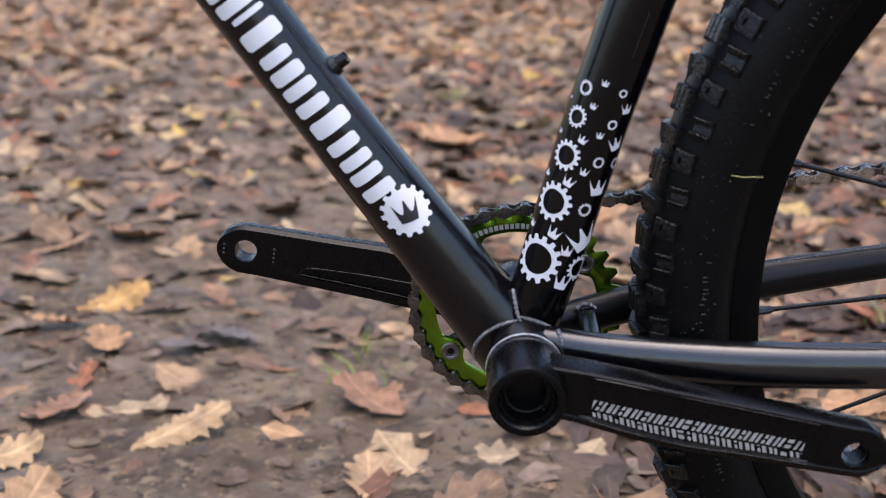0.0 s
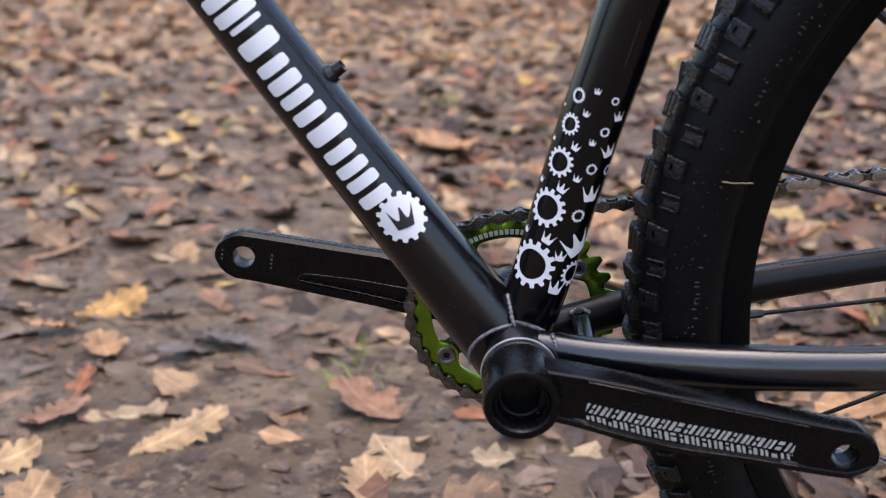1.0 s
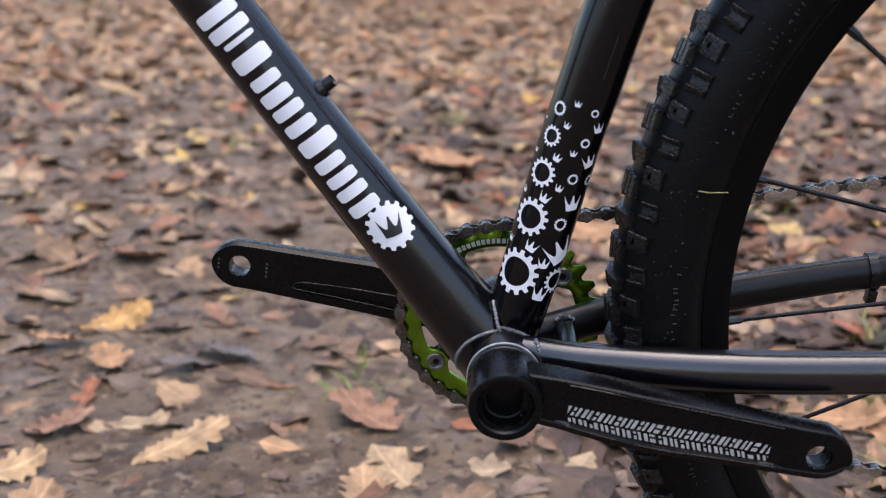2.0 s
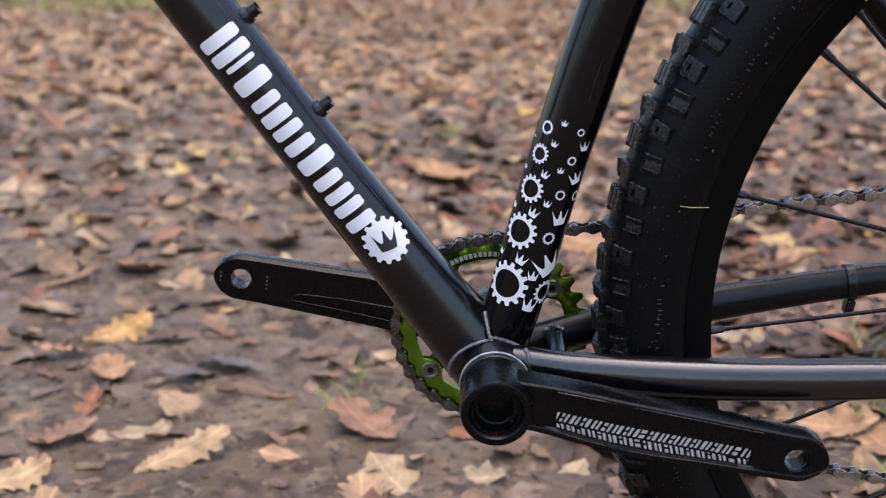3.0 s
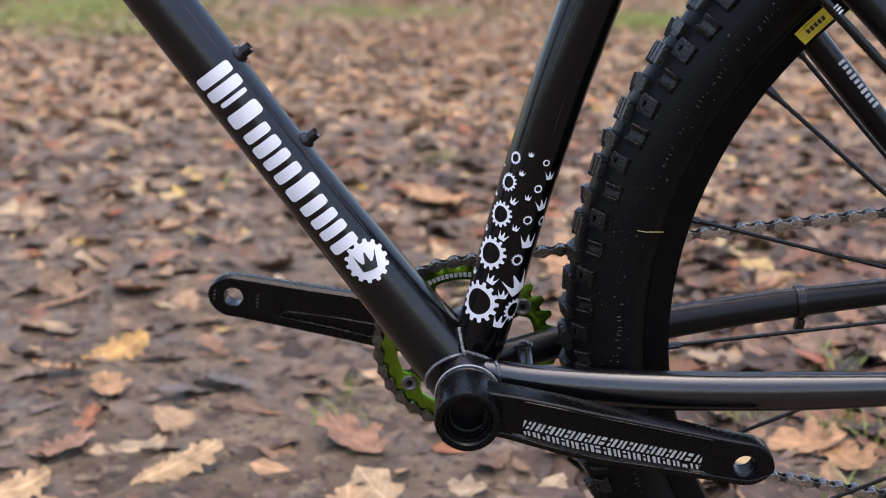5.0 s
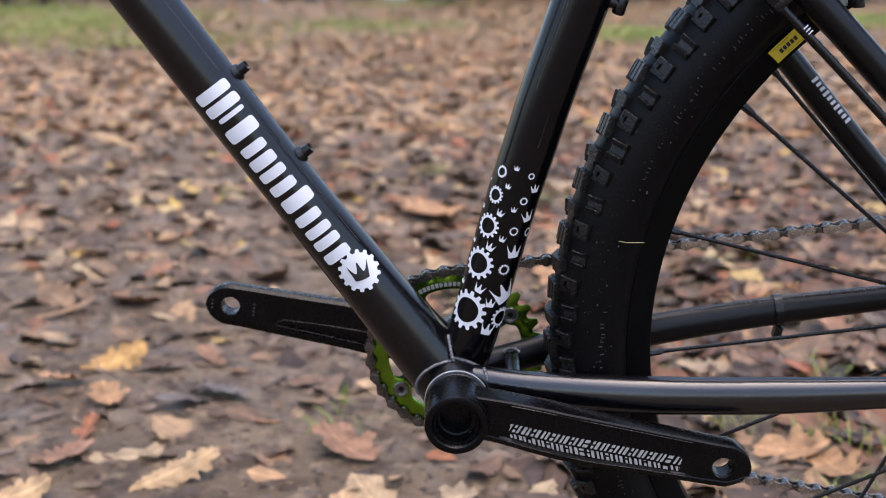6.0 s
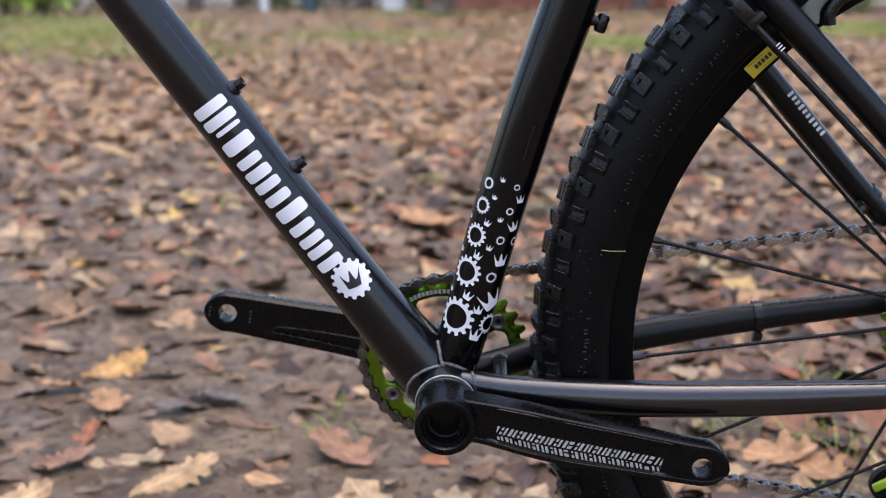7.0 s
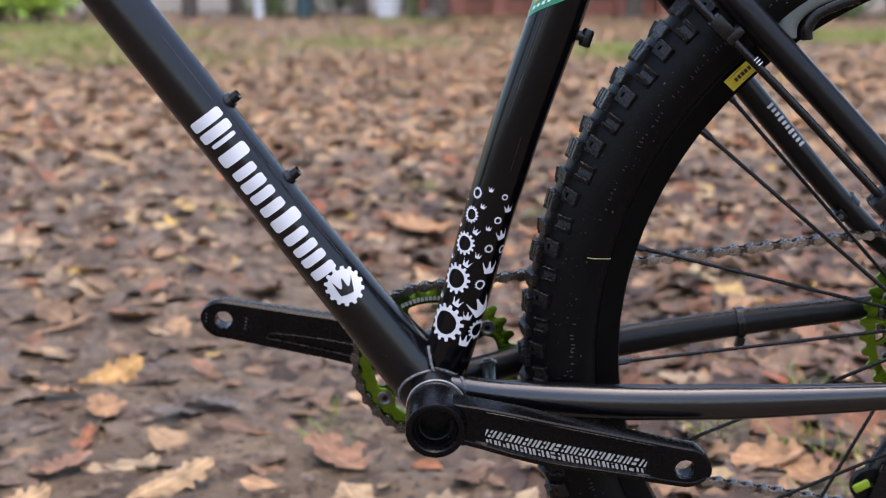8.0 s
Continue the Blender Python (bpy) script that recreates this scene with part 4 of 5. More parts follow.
def ground_material():
    m = bpy.data.materials.new("mud")
    m.use_nodes = True
    nt = m.node_tree
    b = nt.nodes["Principled BSDF"]
    co = nt.nodes.new("ShaderNodeTexCoord")

    def noise_tex(scale, detail=6, rough=0.6):
        n = nt.nodes.new("ShaderNodeTexNoise")
        n.inputs["Scale"].default_value = scale
        n.inputs["Detail"].default_value = detail
        n.inputs["Roughness"].default_value = rough
        nt.links.new(co.outputs["Object"], n.inputs["Vector"])
        return n.outputs["Fac"]

    def span(v, a, c, lo=0.0, hi=1.0):
        n = nt.nodes.new("ShaderNodeMapRange")
        for key, val in (("From Min", a), ("From Max", c), ("To Min", lo), ("To Max", hi)):
            n.inputs[key].default_value = val
        nt.links.new(v, n.inputs["Value"])
        return n.outputs["Result"]

    def blend(f, a, c):
        n = nt.nodes.new("ShaderNodeMix")
        n.data_type = "RGBA"
        nt.links.new(f, n.inputs["Factor"])
        for key, v in (("A", a), ("B", c)):
            if isinstance(v, tuple):
                n.inputs[key].default_value = (*v, 1)
            else:
                nt.links.new(v, n.inputs[key])
        return n.outputs["Result"]

    base = blend(span(noise_tex(4.0), 0.40, 0.60), (0.129, 0.086, 0.050), (0.204, 0.143, 0.087))
    base = blend(span(noise_tex(9, 5, 0.6), 0.52, 0.66), base, (0.166, 0.125, 0.096))
    base = blend(span(noise_tex(16, 6, 0.62), 0.49, 0.60), base, (0.081, 0.050, 0.029))
    base = blend(span(noise_tex(30, 5, 0.6), 0.56, 0.64), base, (0.259, 0.182, 0.111))
    base = blend(span(noise_tex(62, 4, 0.6), 0.57, 0.63), base, (0.049, 0.030, 0.018))
    base = blend(span(noise_tex(95, 4, 0.6), 0.61, 0.67), base, (0.278, 0.182, 0.102))
    # grass takes over in uneven patches towards the far field
    sep = nt.nodes.new("ShaderNodeSeparateXYZ")
    nt.links.new(co.outputs["Object"], sep.inputs[0])
    far = span(sep.outputs["Y"], 5.5, 9.5)
    patch = span(noise_tex(1.1, 5), 0.48, 0.70)
    mul = nt.nodes.new("ShaderNodeMath")
    mul.operation = "MULTIPLY"
    nt.links.new(far, mul.inputs[0])
    nt.links.new(patch, mul.inputs[1])
    grass = blend(noise_tex(14, 4), (0.15, 0.145, 0.045), (0.28, 0.215, 0.090))
    base = blend(mul.outputs[0], base, grass)
    nt.links.new(base, b.inputs["Base Color"])
    nt.links.new(span(noise_tex(6, 5), 0.35, 0.65, 0.34, 0.80), b.inputs["Roughness"])
    b.inputs["Specular IOR Level"].default_value = 0.28
    bp = nt.nodes.new("ShaderNodeBump")
    bp.inputs["Strength"].default_value = 0.9
    bp.inputs["Distance"].default_value = 0.020
    nt.links.new(noise_tex(40, 8, 0.68), bp.inputs["Height"])
    nt.links.new(bp.outputs["Normal"], b.inputs["Normal"])
    return m


me.materials.append(ground_material())
ground = tagged(new("ground", me), "damp trodden brown mud strewn with fallen autumn leaves", "ground", kind="structure")


# ---- fallen leaves ----
def leaf_material(name, stops, source):
    """Leaf tones picked by chance for each leaf, with a pale midrib, veins and blotches."""
    m = bpy.data.materials.new(name)
    m.use_nodes = True
    nt = m.node_tree
    b = nt.nodes["Principled BSDF"]
    ramp = nt.nodes.new("ShaderNodeValToRGB")
    ramp.color_ramp.interpolation = "LINEAR"
    els = ramp.color_ramp.elements
    while len(els) < len(stops):
        els.new(0.5)
    for k, (pos, col) in enumerate(stops):
        els[k].position = pos
        els[k].color = (*col, 1)
    if source == "object":
        src = nt.nodes.new("ShaderNodeObjectInfo").outputs["Random"]
    else:
        src = nt.nodes.new("ShaderNodeNewGeometry").outputs["Random Per Island"]
    nt.links.new(src, ramp.inputs["Fac"])
    geo = nt.nodes.new("ShaderNodeNewGeometry")
    noi = nt.nodes.new("ShaderNodeTexNoise")
    noi.inputs["Scale"].default_value = 45
    noi.inputs["Detail"].default_value = 6
    nt.links.new(geo.outputs["Position"], noi.inputs["Vector"])
    rng_ = nt.nodes.new("ShaderNodeMapRange")
    rng_.inputs["From Min"].default_value = 0.35
    rng_.inputs["From Max"].default_value = 0.7
    rng_.inputs["To Min"].default_value = 1.12
    rng_.inputs["To Max"].default_value = 0.5
    nt.links.new(noi.outputs["Fac"], rng_.inputs["Value"])
    uv = nt.nodes.new("ShaderNodeUVMap")
    uv.uv_map = "leaf"
    sep = nt.nodes.new("ShaderNodeSeparateXYZ")
    nt.links.new(uv.outputs["UV"], sep.inputs[0])
    ab = nt.nodes.new("ShaderNodeMath")
    ab.operation = "ABSOLUTE"
    nt.links.new(sep.outputs["X"], ab.inputs[0])
    rib = nt.nodes.new("ShaderNodeMapRange")
    rib.inputs["From Min"].default_value = 0.02
    rib.inputs["From Max"].default_value = 0.09
    rib.inputs["To Min"].default_value = 1.45
    rib.inputs["To Max"].default_value = 1.0
    nt.links.new(ab.outputs[0], rib.inputs["Value"])
    # side veins slant away from the midrib
    ad = nt.nodes.new("ShaderNodeMath")
    ad.operation = "MULTIPLY_ADD"
    nt.links.new(ab.outputs[0], ad.inputs[0])
    ad.inputs[1].default_value = -0.35
    nt.links.new(sep.outputs["Y"], ad.inputs[2])
    si = nt.nodes.new("ShaderNodeMath")
    si.operation = "MULTIPLY"
    si.inputs[1].default_value = 44.0
    nt.links.new(ad.outputs[0], si.inputs[0])
    sn = nt.nodes.new("ShaderNodeMath")
    sn.operation = "SINE"
    nt.links.new(si.outputs[0], sn.inputs[0])
    vein = nt.nodes.new("ShaderNodeMapRange")
    vein.inputs["From Min"].default_value = 0.7
    vein.inputs["To Min"].default_value = 1.0
    vein.inputs["To Max"].default_value = 1.18
    nt.links.new(sn.outputs[0], vein.inputs["Value"])
    m1 = nt.nodes.new("ShaderNodeMath")
    m1.operation = "MULTIPLY"
    nt.links.new(rng_.outputs["Result"], m1.inputs[0])
    nt.links.new(rib.outputs["Result"], m1.inputs[1])
    m2 = nt.nodes.new("ShaderNodeMath")
    m2.operation = "MULTIPLY"
    nt.links.new(m1.outputs[0], m2.inputs[0])
    nt.links.new(vein.outputs["Result"], m2.inputs[1])
    vm = nt.nodes.new("ShaderNodeVectorMath")
    vm.operation = "SCALE"
    nt.links.new(ramp.outputs["Color"], vm.inputs[0])
    nt.links.new(m2.outputs[0], vm.inputs["Scale"])
    nt.links.new(vm.outputs["Vector"], b.inputs["Base Color"])
    b.inputs["Roughness"].default_value = 0.55
    b.inputs["Specular IOR Level"].default_value = 0.25
    bp = nt.nodes.new("ShaderNodeBump")
    bp.inputs["Strength"].default_value = 0.4
    bp.inputs["Distance"].default_value = 0.002
    nt.links.new(m2.outputs[0], bp.inputs["Height"])
    nt.links.new(bp.outputs["Normal"], b.inputs["Normal"])
    return m


MIXED = [(0.0, (0.085, 0.056, 0.038)), (0.10, (0.175, 0.128, 0.088)), (0.20, (0.135, 0.080, 0.048)), (0.32, (0.235, 0.145, 0.080)), (0.42, (0.120, 0.070, 0.044)), (0.52, (0.310, 0.195, 0.105)), (0.62, (0.390, 0.270, 0.150)),
         (0.71, (0.315, 0.155, 0.070)), (0.79, (0.255, 0.080, 0.034)), (0.86, (0.200, 0.135, 0.088)), (0.94, (0.430, 0.310, 0.175)), (1.0, (0.460, 0.290, 0.065))]
DARK_MIX = [(0.0, (0.036, 0.022, 0.015)), (0.25, (0.090, 0.058, 0.039)), (0.45, (0.064, 0.034, 0.020)), (0.6, (0.201, 0.085, 0.039)), (0.75, (0.101, 0.070, 0.052)), (0.9, (0.286, 0.165, 0.082)), (1.0, (0.350, 0.215, 0.112))]
FAR_MIX = [(0.0, (0.190, 0.120, 0.072)), (0.3, (0.340, 0.210, 0.115)), (0.5, (0.270, 0.190, 0.120)), (0.65, (0.460, 0.290, 0.145)), (0.8, (0.430, 0.190, 0.070)), (1.0, (0.530, 0.375, 0.205))]
LEAF_EACH = leaf_material("fallen_leaf", MIXED, "object")
LEAF_MANY = leaf_material("fallen_leaf_litter", MIXED, "island")
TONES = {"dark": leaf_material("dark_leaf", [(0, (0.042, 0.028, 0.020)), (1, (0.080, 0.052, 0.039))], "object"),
         "pale": leaf_material("pale_leaf", [(0, (0.427, 0.276, 0.139)), (1, (0.387, 0.248, 0.124))], "object"),
         "yellow": leaf_material("yellow_leaf", [(0, (0.432, 0.243, 0.075)), (1, (0.406, 0.226, 0.075))], "object"),
         "orange": leaf_material("orange_leaf", [(0, (0.372, 0.203, 0.099)), (1, (0.332, 0.184, 0.087))], "object"),
         "brown": leaf_material("brown_leaf", [(0, (0.269, 0.142, 0.079)), (1, (0.225, 0.120, 0.069))], "object"),
         "grey": leaf_material("grey_leaf", [(0, (0.128, 0.103, 0.087)), (1, (0.106, 0.082, 0.070))], "object")}


def leaf_shape(n, kind, seed):
    """One leaf of unit length: vertices, quads and its flat coordinates. Kinds: lobed oak, broad maple-like, plain oval."""
    r = np.random.default_rng(seed)
    v, uvs = [], []
    curl, bend, twist = r.uniform(-0.7, 1.3), r.uniform(-0.25, 0.55), r.uniform(-0.5, 0.5)
    for i in range(n + 1):
        u = i / n
        if kind == "oak":
            lobe = 0.5 - 0.5 * math.cos(2 * math.pi * 6.0 * u ** 0.95) if n > 8 else (1.0 if i % 2 else 0.3)
            w = 0.33 * math.sin(math.pi * min(1, u ** 1.25)) ** 0.72 * (0.70 + 0.30 * lobe)
            sweep_ = 0.035 * lobe
        elif kind == "maple":
            lobe = 0.5 - 0.5 * math.cos(2 * math.pi * 3.0 * u) if n > 8 else (1.0 if i % 2 else 0.3)
            w = 0.42 * math.sin(math.pi * u) ** 0.6 * (0.58 + 0.42 * lobe)
            sweep_ = 0.07 * lobe
        else:
            w = 0.25 * math.sin(math.pi * u) ** 0.8 * r.uniform(0.93, 1.06)
            sweep_ = 0.0
        if kind == "torn":
            w *= r.uniform(0.45, 1.5)
            sweep_ = r.uniform(-0.10, 0.10)
        w = max(w, 0.012)
        mid_x = 0.05 * math.sin(2.2 * u + seed)
        zc = bend * (u - 0.5) ** 2
        for side in (-1, 0, 1):
            jag = r.uniform(0.86, 1.10) if side else 1
            x = mid_x + side * w * jag
            y = u - 0.5 + (sweep_ if side else 0)
            z = zc + (curl * (w * jag) ** 2 + 0.030 * r.uniform(-1, 1) if side else 0) + twist * side * w * (u - 0.5)
            v.append((x, y, z))
            uvs.append((side * w / 0.3, u))
    f = []
    for i in range(n):
        a = 3 * i
        f += [(a, a + 1, a + 4, a + 3), (a + 1, a + 2, a + 5, a + 4)]
    # stalk
    b = len(v)
    v += [(-0.008, -0.5, 0.0), (0.008, -0.5, 0.0), (0.03, -0.68, 0.02), (0.022, -0.68, 0.02)]
    uvs += [(0, 0)] * 4
    f.append((b, b + 1, b + 2, b + 3))
    v = np.array(v)
    v[:, 2] -= np.percentile(v[:, 2], 25)
    return v, f, uvs


def leaf_mesh(shape, material):
    v, f, uvs = shape
    me = bpy.data.meshes.new("leaf")
    me.from_pydata(v.tolist(), [], f)
    lay_ = me.uv_layers.new(name="leaf")
    for loop in me.loops:
        lay_.data[loop.index].uv = uvs[loop.vertex_index]
    me.materials.append(material)
    me.shade_smooth()
    return me


KINDS = ("oak", "oak", "oak", "oval", "maple", "oak")
SHAPES = [leaf_shape(30 if k != "oval" else 10, k, 11 + i) for i, k in enumerate(KINDS)]
COMMON = [leaf_mesh(s, LEAF_EACH) for s in SHAPES]
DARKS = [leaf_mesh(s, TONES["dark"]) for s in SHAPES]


def leaf_pose(x, y, size, turn, tip=12, lift=0.003):
    z = float(ground_z(x, y))
    return Matrix.Translation((x, y, z + lift)) @ pose(0, 0, 0, random.uniform(-tip, tip), random.uniform(-tip, tip), turn) @ Matrix.Diagonal((size, size, size, 1))


# leaves that stand out, each in its place: x, y, length, turn
CHOSEN = (("pale", 0, (-0.335, 0.465, 0.115, -52)), ("yellow", 1, (-0.529, 0.864, 0.105, -48)), ("orange", 4, (-0.487, 0.700, 0.075, 20)),
          ("orange", 2, (-0.575, 0.764, 0.080, -80)), ("pale", 1, (-0.505, 0.410, 0.08, -60)), ("brown", 4, (-0.140, 0.556, 0.105, 40)),
          ("brown", 2, (-0.489, 0.514, 0.09, -35)), ("grey", 3, (-0.384, 0.703, 0.085, -60)), ("grey", 5, (-0.343, 0.745, 0.10, 70)),
          ("brown", 3, (-0.395, 0.90, 0.06, 30)), ("brown", 4, (-0.587, 1.176, 0.13, 15)), ("orange", 0, (-0.684, 1.108, 0.10, -50)),
          ("orange", 4, (-0.08, 1.93, 0.22, 10)), ("orange", 1, (-0.21, 1.63, 0.16, 80)), ("pale", 2, (-1.098, 2.857, 0.20, 85)),
          ("orange", 4, (0.413, 0.547, 0.095, 60)), ("orange", 4, (0.448, 0.490, 0.085, 10)), ("orange", 1, (0.20, 1.35, 0.14, 60)),
          ("brown", 2, (0.607, 1.040, 0.12, 30)), ("pale", 4, (0.20, 0.95, 0.13, 0)))
chosen_shapes = {}
for tone, kind, (x, y, size, turn) in CHOSEN:
    if (tone, kind) not in chosen_shapes:
        chosen_shapes[tone, kind] = leaf_mesh(SHAPES[kind], TONES[tone])
    share("leaf", chosen_shapes[tone, kind], ground, leaf_pose(x, y, size, turn, 17, 0.010))

made = 0
while made < 278:
    y = 0.25 + 1.75 * random.random() ** 0.8
    x = random.uniform(-0.50, 0.55) * (y + 1.0)
    if x < -0.05 and y < 1.15 and random.random() < 0.55:
        continue
    if any(math.hypot(x - q[0], y - q[1]) < 0.08 for _, _, q in CHOSEN):
        continue
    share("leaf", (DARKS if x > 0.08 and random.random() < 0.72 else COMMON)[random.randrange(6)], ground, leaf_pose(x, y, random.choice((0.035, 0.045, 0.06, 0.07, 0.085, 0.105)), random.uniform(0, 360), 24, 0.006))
    made += 1


def scatter(shapes, xs, ys, sizes, tip):
    """Many leaves joined into one mesh."""
    V, F, U = [], [], []
    base = 0
    zs = ground_z(xs, ys)
    which = rng.integers(0, len(shapes), len(xs))
    for i in range(len(xs)):
        v, f, uvs = shapes[which[i]]
        a = rng.uniform(0, 2 * np.pi)
        ta, tb = np.radians(rng.uniform(-tip, tip, 2))
        c, s = np.cos(a), np.sin(a)
        p = v * sizes[i]
        q = np.stack([c * p[:, 0] - s * p[:, 1] + xs[i], s * p[:, 0] + c * p[:, 1] + ys[i], p[:, 2] + np.tan(ta) * p[:, 0] + np.tan(tb) * p[:, 1] + zs[i] + 0.0015], 1)
        V.append(q)
        F += [tuple(j + base for j in g) for g in f]
        U.append(uvs)
        base += len(v)
    me = bpy.data.meshes.new("leaf_litter")
    me.from_pydata(np.concatenate(V).tolist(), [], F)
    uvs = np.concatenate([np.array(u) for u in U])
    li = np.empty(len(me.loops), dtype=np.int32)
    me.loops.foreach_get("vertex_index", li)
    lay_ = me.uv_layers.new(name="leaf")
    lay_.data.foreach_set("uv", uvs[li].astype(np.float32).ravel())
    me.shade_smooth()
    return me


LOW = [leaf_shape(7, k, 31 + i) for i, k in enumerate(KINDS + ("torn", "maple", "oak", "torn"))]
TINY = [leaf_shape(3, "oval", 51 + i) for i in range(5)]
# a bed of dull rotted fragments, then the middle distance, then the far field
FRAG = [leaf_shape(5, k, 41 + i) for i, k in enumerate(("torn", "torn", "maple", "torn", "oak", "torn", "torn"))]
DULL = [(0.0, (0.052, 0.033, 0.022)), (0.2, (0.176, 0.123, 0.088)), (0.4, (0.096, 0.059, 0.038)), (0.6, (0.216, 0.150, 0.105)), (0.8, (0.153, 0.083, 0.047)), (1.0, (0.287, 0.170, 0.095))]
yb = 0.2 + 3.6 * rng.random(13000) ** 0.7
xb = (rng.random(13000) * 1.25 - 0.62) * (yb + 1.1)
me = scatter(FRAG, xb, yb, 0.010 + 0.052 * rng.random(13000) ** 1.8, 9)
me.transform(Matrix.Translation((0, 0, -0.0025)))
me.materials.append(leaf_material("rotted_fragment", DULL, "island"))
tagged(new("leaf_fragments", me), "dull grey-brown scraps of rotted leaves trodden into mud", "leaves", kind="stuff")
ym = 0.3 + 7.8 * rng.random(20000) ** 0.62
xm = (rng.random(20000) * 1.25 - 0.62) * (ym + 1.3)
# leaves have drifted more thickly behind the wheel
ym[:1700] = 0.25 + 2.6 * rng.random(1700)
xm[:1700] = rng.normal(0.42 + 0.14 * ym[:1700], 0.20 + 0.16 * ym[:1700])
clear = np.ones(20000, bool)
for _, _, q in CHOSEN:
    clear &= np.hypot(xm - q[0], ym - q[1]) > 0.07
keep = clear & ~((ym < 1.5) & (xm < 0.1) & (rng.random(20000) < 0.52)) & (waves(xm, ym, 21, 2.2, 2) > -0.9)
# darker leaves lie behind the wheel, the common mix elsewhere
in_drift = np.arange(20000) < 1700
me = scatter(LOW, xm[keep & ~in_drift], ym[keep & ~in_drift], rng.uniform(0.028, 0.100, (keep & ~in_drift).sum()), 21)
me.materials.append(LEAF_MANY)
tagged(new("leaf_litter", me), "mixed brown, tan and orange fallen leaves lying on mud", "leaves", kind="stuff")
me = scatter(LOW, xm[keep & in_drift], ym[keep & in_drift], rng.uniform(0.035, 0.110, (keep & in_drift).sum()), 21)
me.materials.append(leaf_material("darker_leaf_litter", DARK_MIX, "island"))
tagged(new("leaf_litter", me), "dark brown and rust fallen leaves in a drift", "leaves", kind="stuff")
yf = 3.2 + 15 * rng.random(36000) ** 1.05
xf = (rng.random(36000) * 1.3 - 0.65) * (yf + 1.5)
keep = waves(xf, yf, 22, 0.9, 3) > -0.75
me = scatter(TINY, xf[keep], yf[keep], rng.uniform(0.05, 0.13, keep.sum()), 14)
me.materials.append(leaf_material("far_leaf_litter", FAR_MIX, "island"))
tagged(new("leaf_litter", me), "distant carpet of tan and orange leaves on grass", "leaves", kind="stuff")
# the same litter goes on all round the clearing
xr, yr = rng.uniform(-9, 9, 16000), rng.uniform(-8, 9, 16000)
keep = (np.abs(xr) > 0.62 * (yr + 1.2)) & (waves(xr, yr, 21, 2.2, 2) > -0.7)
me = scatter(TINY, xr[keep], yr[keep], rng.uniform(0.05, 0.12, keep.sum()), 12)
me.materials.append(LEAF_MANY)
tagged(new("leaf_litter", me), "brown and tan fallen leaves strewn over trodden ground", "leaves", kind="stuff")
# twigs and crumbs of bark in the mud
bm = bmesh.new()
for _ in range(90):
    y = 0.3 + 2.2 * random.random()
    x = random.uniform(-0.5, 0.55) * (y + 1.0)
    a, l = random.uniform(0, math.pi), random.uniform(0.015, 0.09)
    z = float(ground_z(x, y)) + 0.004
    d = Vector((math.cos(a), math.sin(a), random.uniform(-0.05, 0.1)))
    p = Vector((x, y, z))
    sweep(bm, [p - d * l / 2, p + Vector((random.uniform(-1, 1), random.uniform(-1, 1), 0)) * l * 0.06, p + d * l / 2], [0.0022, 0.002, 0.0012], 6)
me = bpy.data.meshes.new("twigs")
bm.to_mesh(me)
bm.free()
me.materials.append(mat("twig_bark", (0.062, 0.0434, 0.031), 0.75, 0, (0.136, 0.0992, 0.0682), 60, 0.7, 0.4, 300))
tagged(new("twigs", me), "thin broken brown twigs lying in the mud", "twigs", kind="stuff")

# ---- grass: tufts by the wheel and uneven swards further off ----
V, F = [], []


def blade(x, y, h, lean_x, lean_y, w):
    z = float(ground_z(x, y))
    a = rng.uniform(0, np.pi)
    dx, dy = w * np.cos(a), w * np.sin(a)
    b = len(V)
    for f, k in ((0, 1.0), (0.5, 0.8), (1.0, 0.1)):
        V.append((x - dx * k + lean_x * f * f, y - dy * k + lean_y * f * f, z + h * f * (1 - 0.25 * f)))
        V.append((x + dx * k + lean_x * f * f, y + dy * k + lean_y * f * f, z + h * f * (1 - 0.25 * f)))
    F.append((b, b + 1, b + 3, b + 2))
    F.append((b + 2, b + 3, b + 5, b + 4))


for cx, cy, n in ((0.36, 0.65, 40), (0.47, 0.60, 34), (0.56, 0.55, 30), (0.16, 0.80, 16), (-0.175, 0.66, 14), (0.30, 0.75, 22), (0.55, 0.8, 22), (0.20, 2.1, 26), (-0.1, 2.5, 30), (-0.02, 1.2, 12), (0.43, 0.42, 20), (-0.62, 2.1, 10), (0.5, 1.5, 20)):
    for _ in range(n):
        h = rng.uniform(0.015, 0.05)
        blade(cx + rng.normal(0, 0.03), cy + rng.normal(0, 0.03), h, rng.normal(0, h * 0.6), rng.normal(0, h * 0.6), 0.0016)
yy = 6.8 + 9 * rng.random(26000) ** 0.8
xx = (rng.random(26000) * 1.2 - 0.6) * (yy + 1.2)
sel = waves(xx, yy, 41, 0.8, 3) - xx * 0.06 > 0.75
for x, y in zip(xx[sel], yy[sel]):
    h = rng.uniform(0.03, 0.075)
    blade(x, y, h, rng.normal(0, h * 0.5), rng.normal(0, h * 0.5), 0.004)
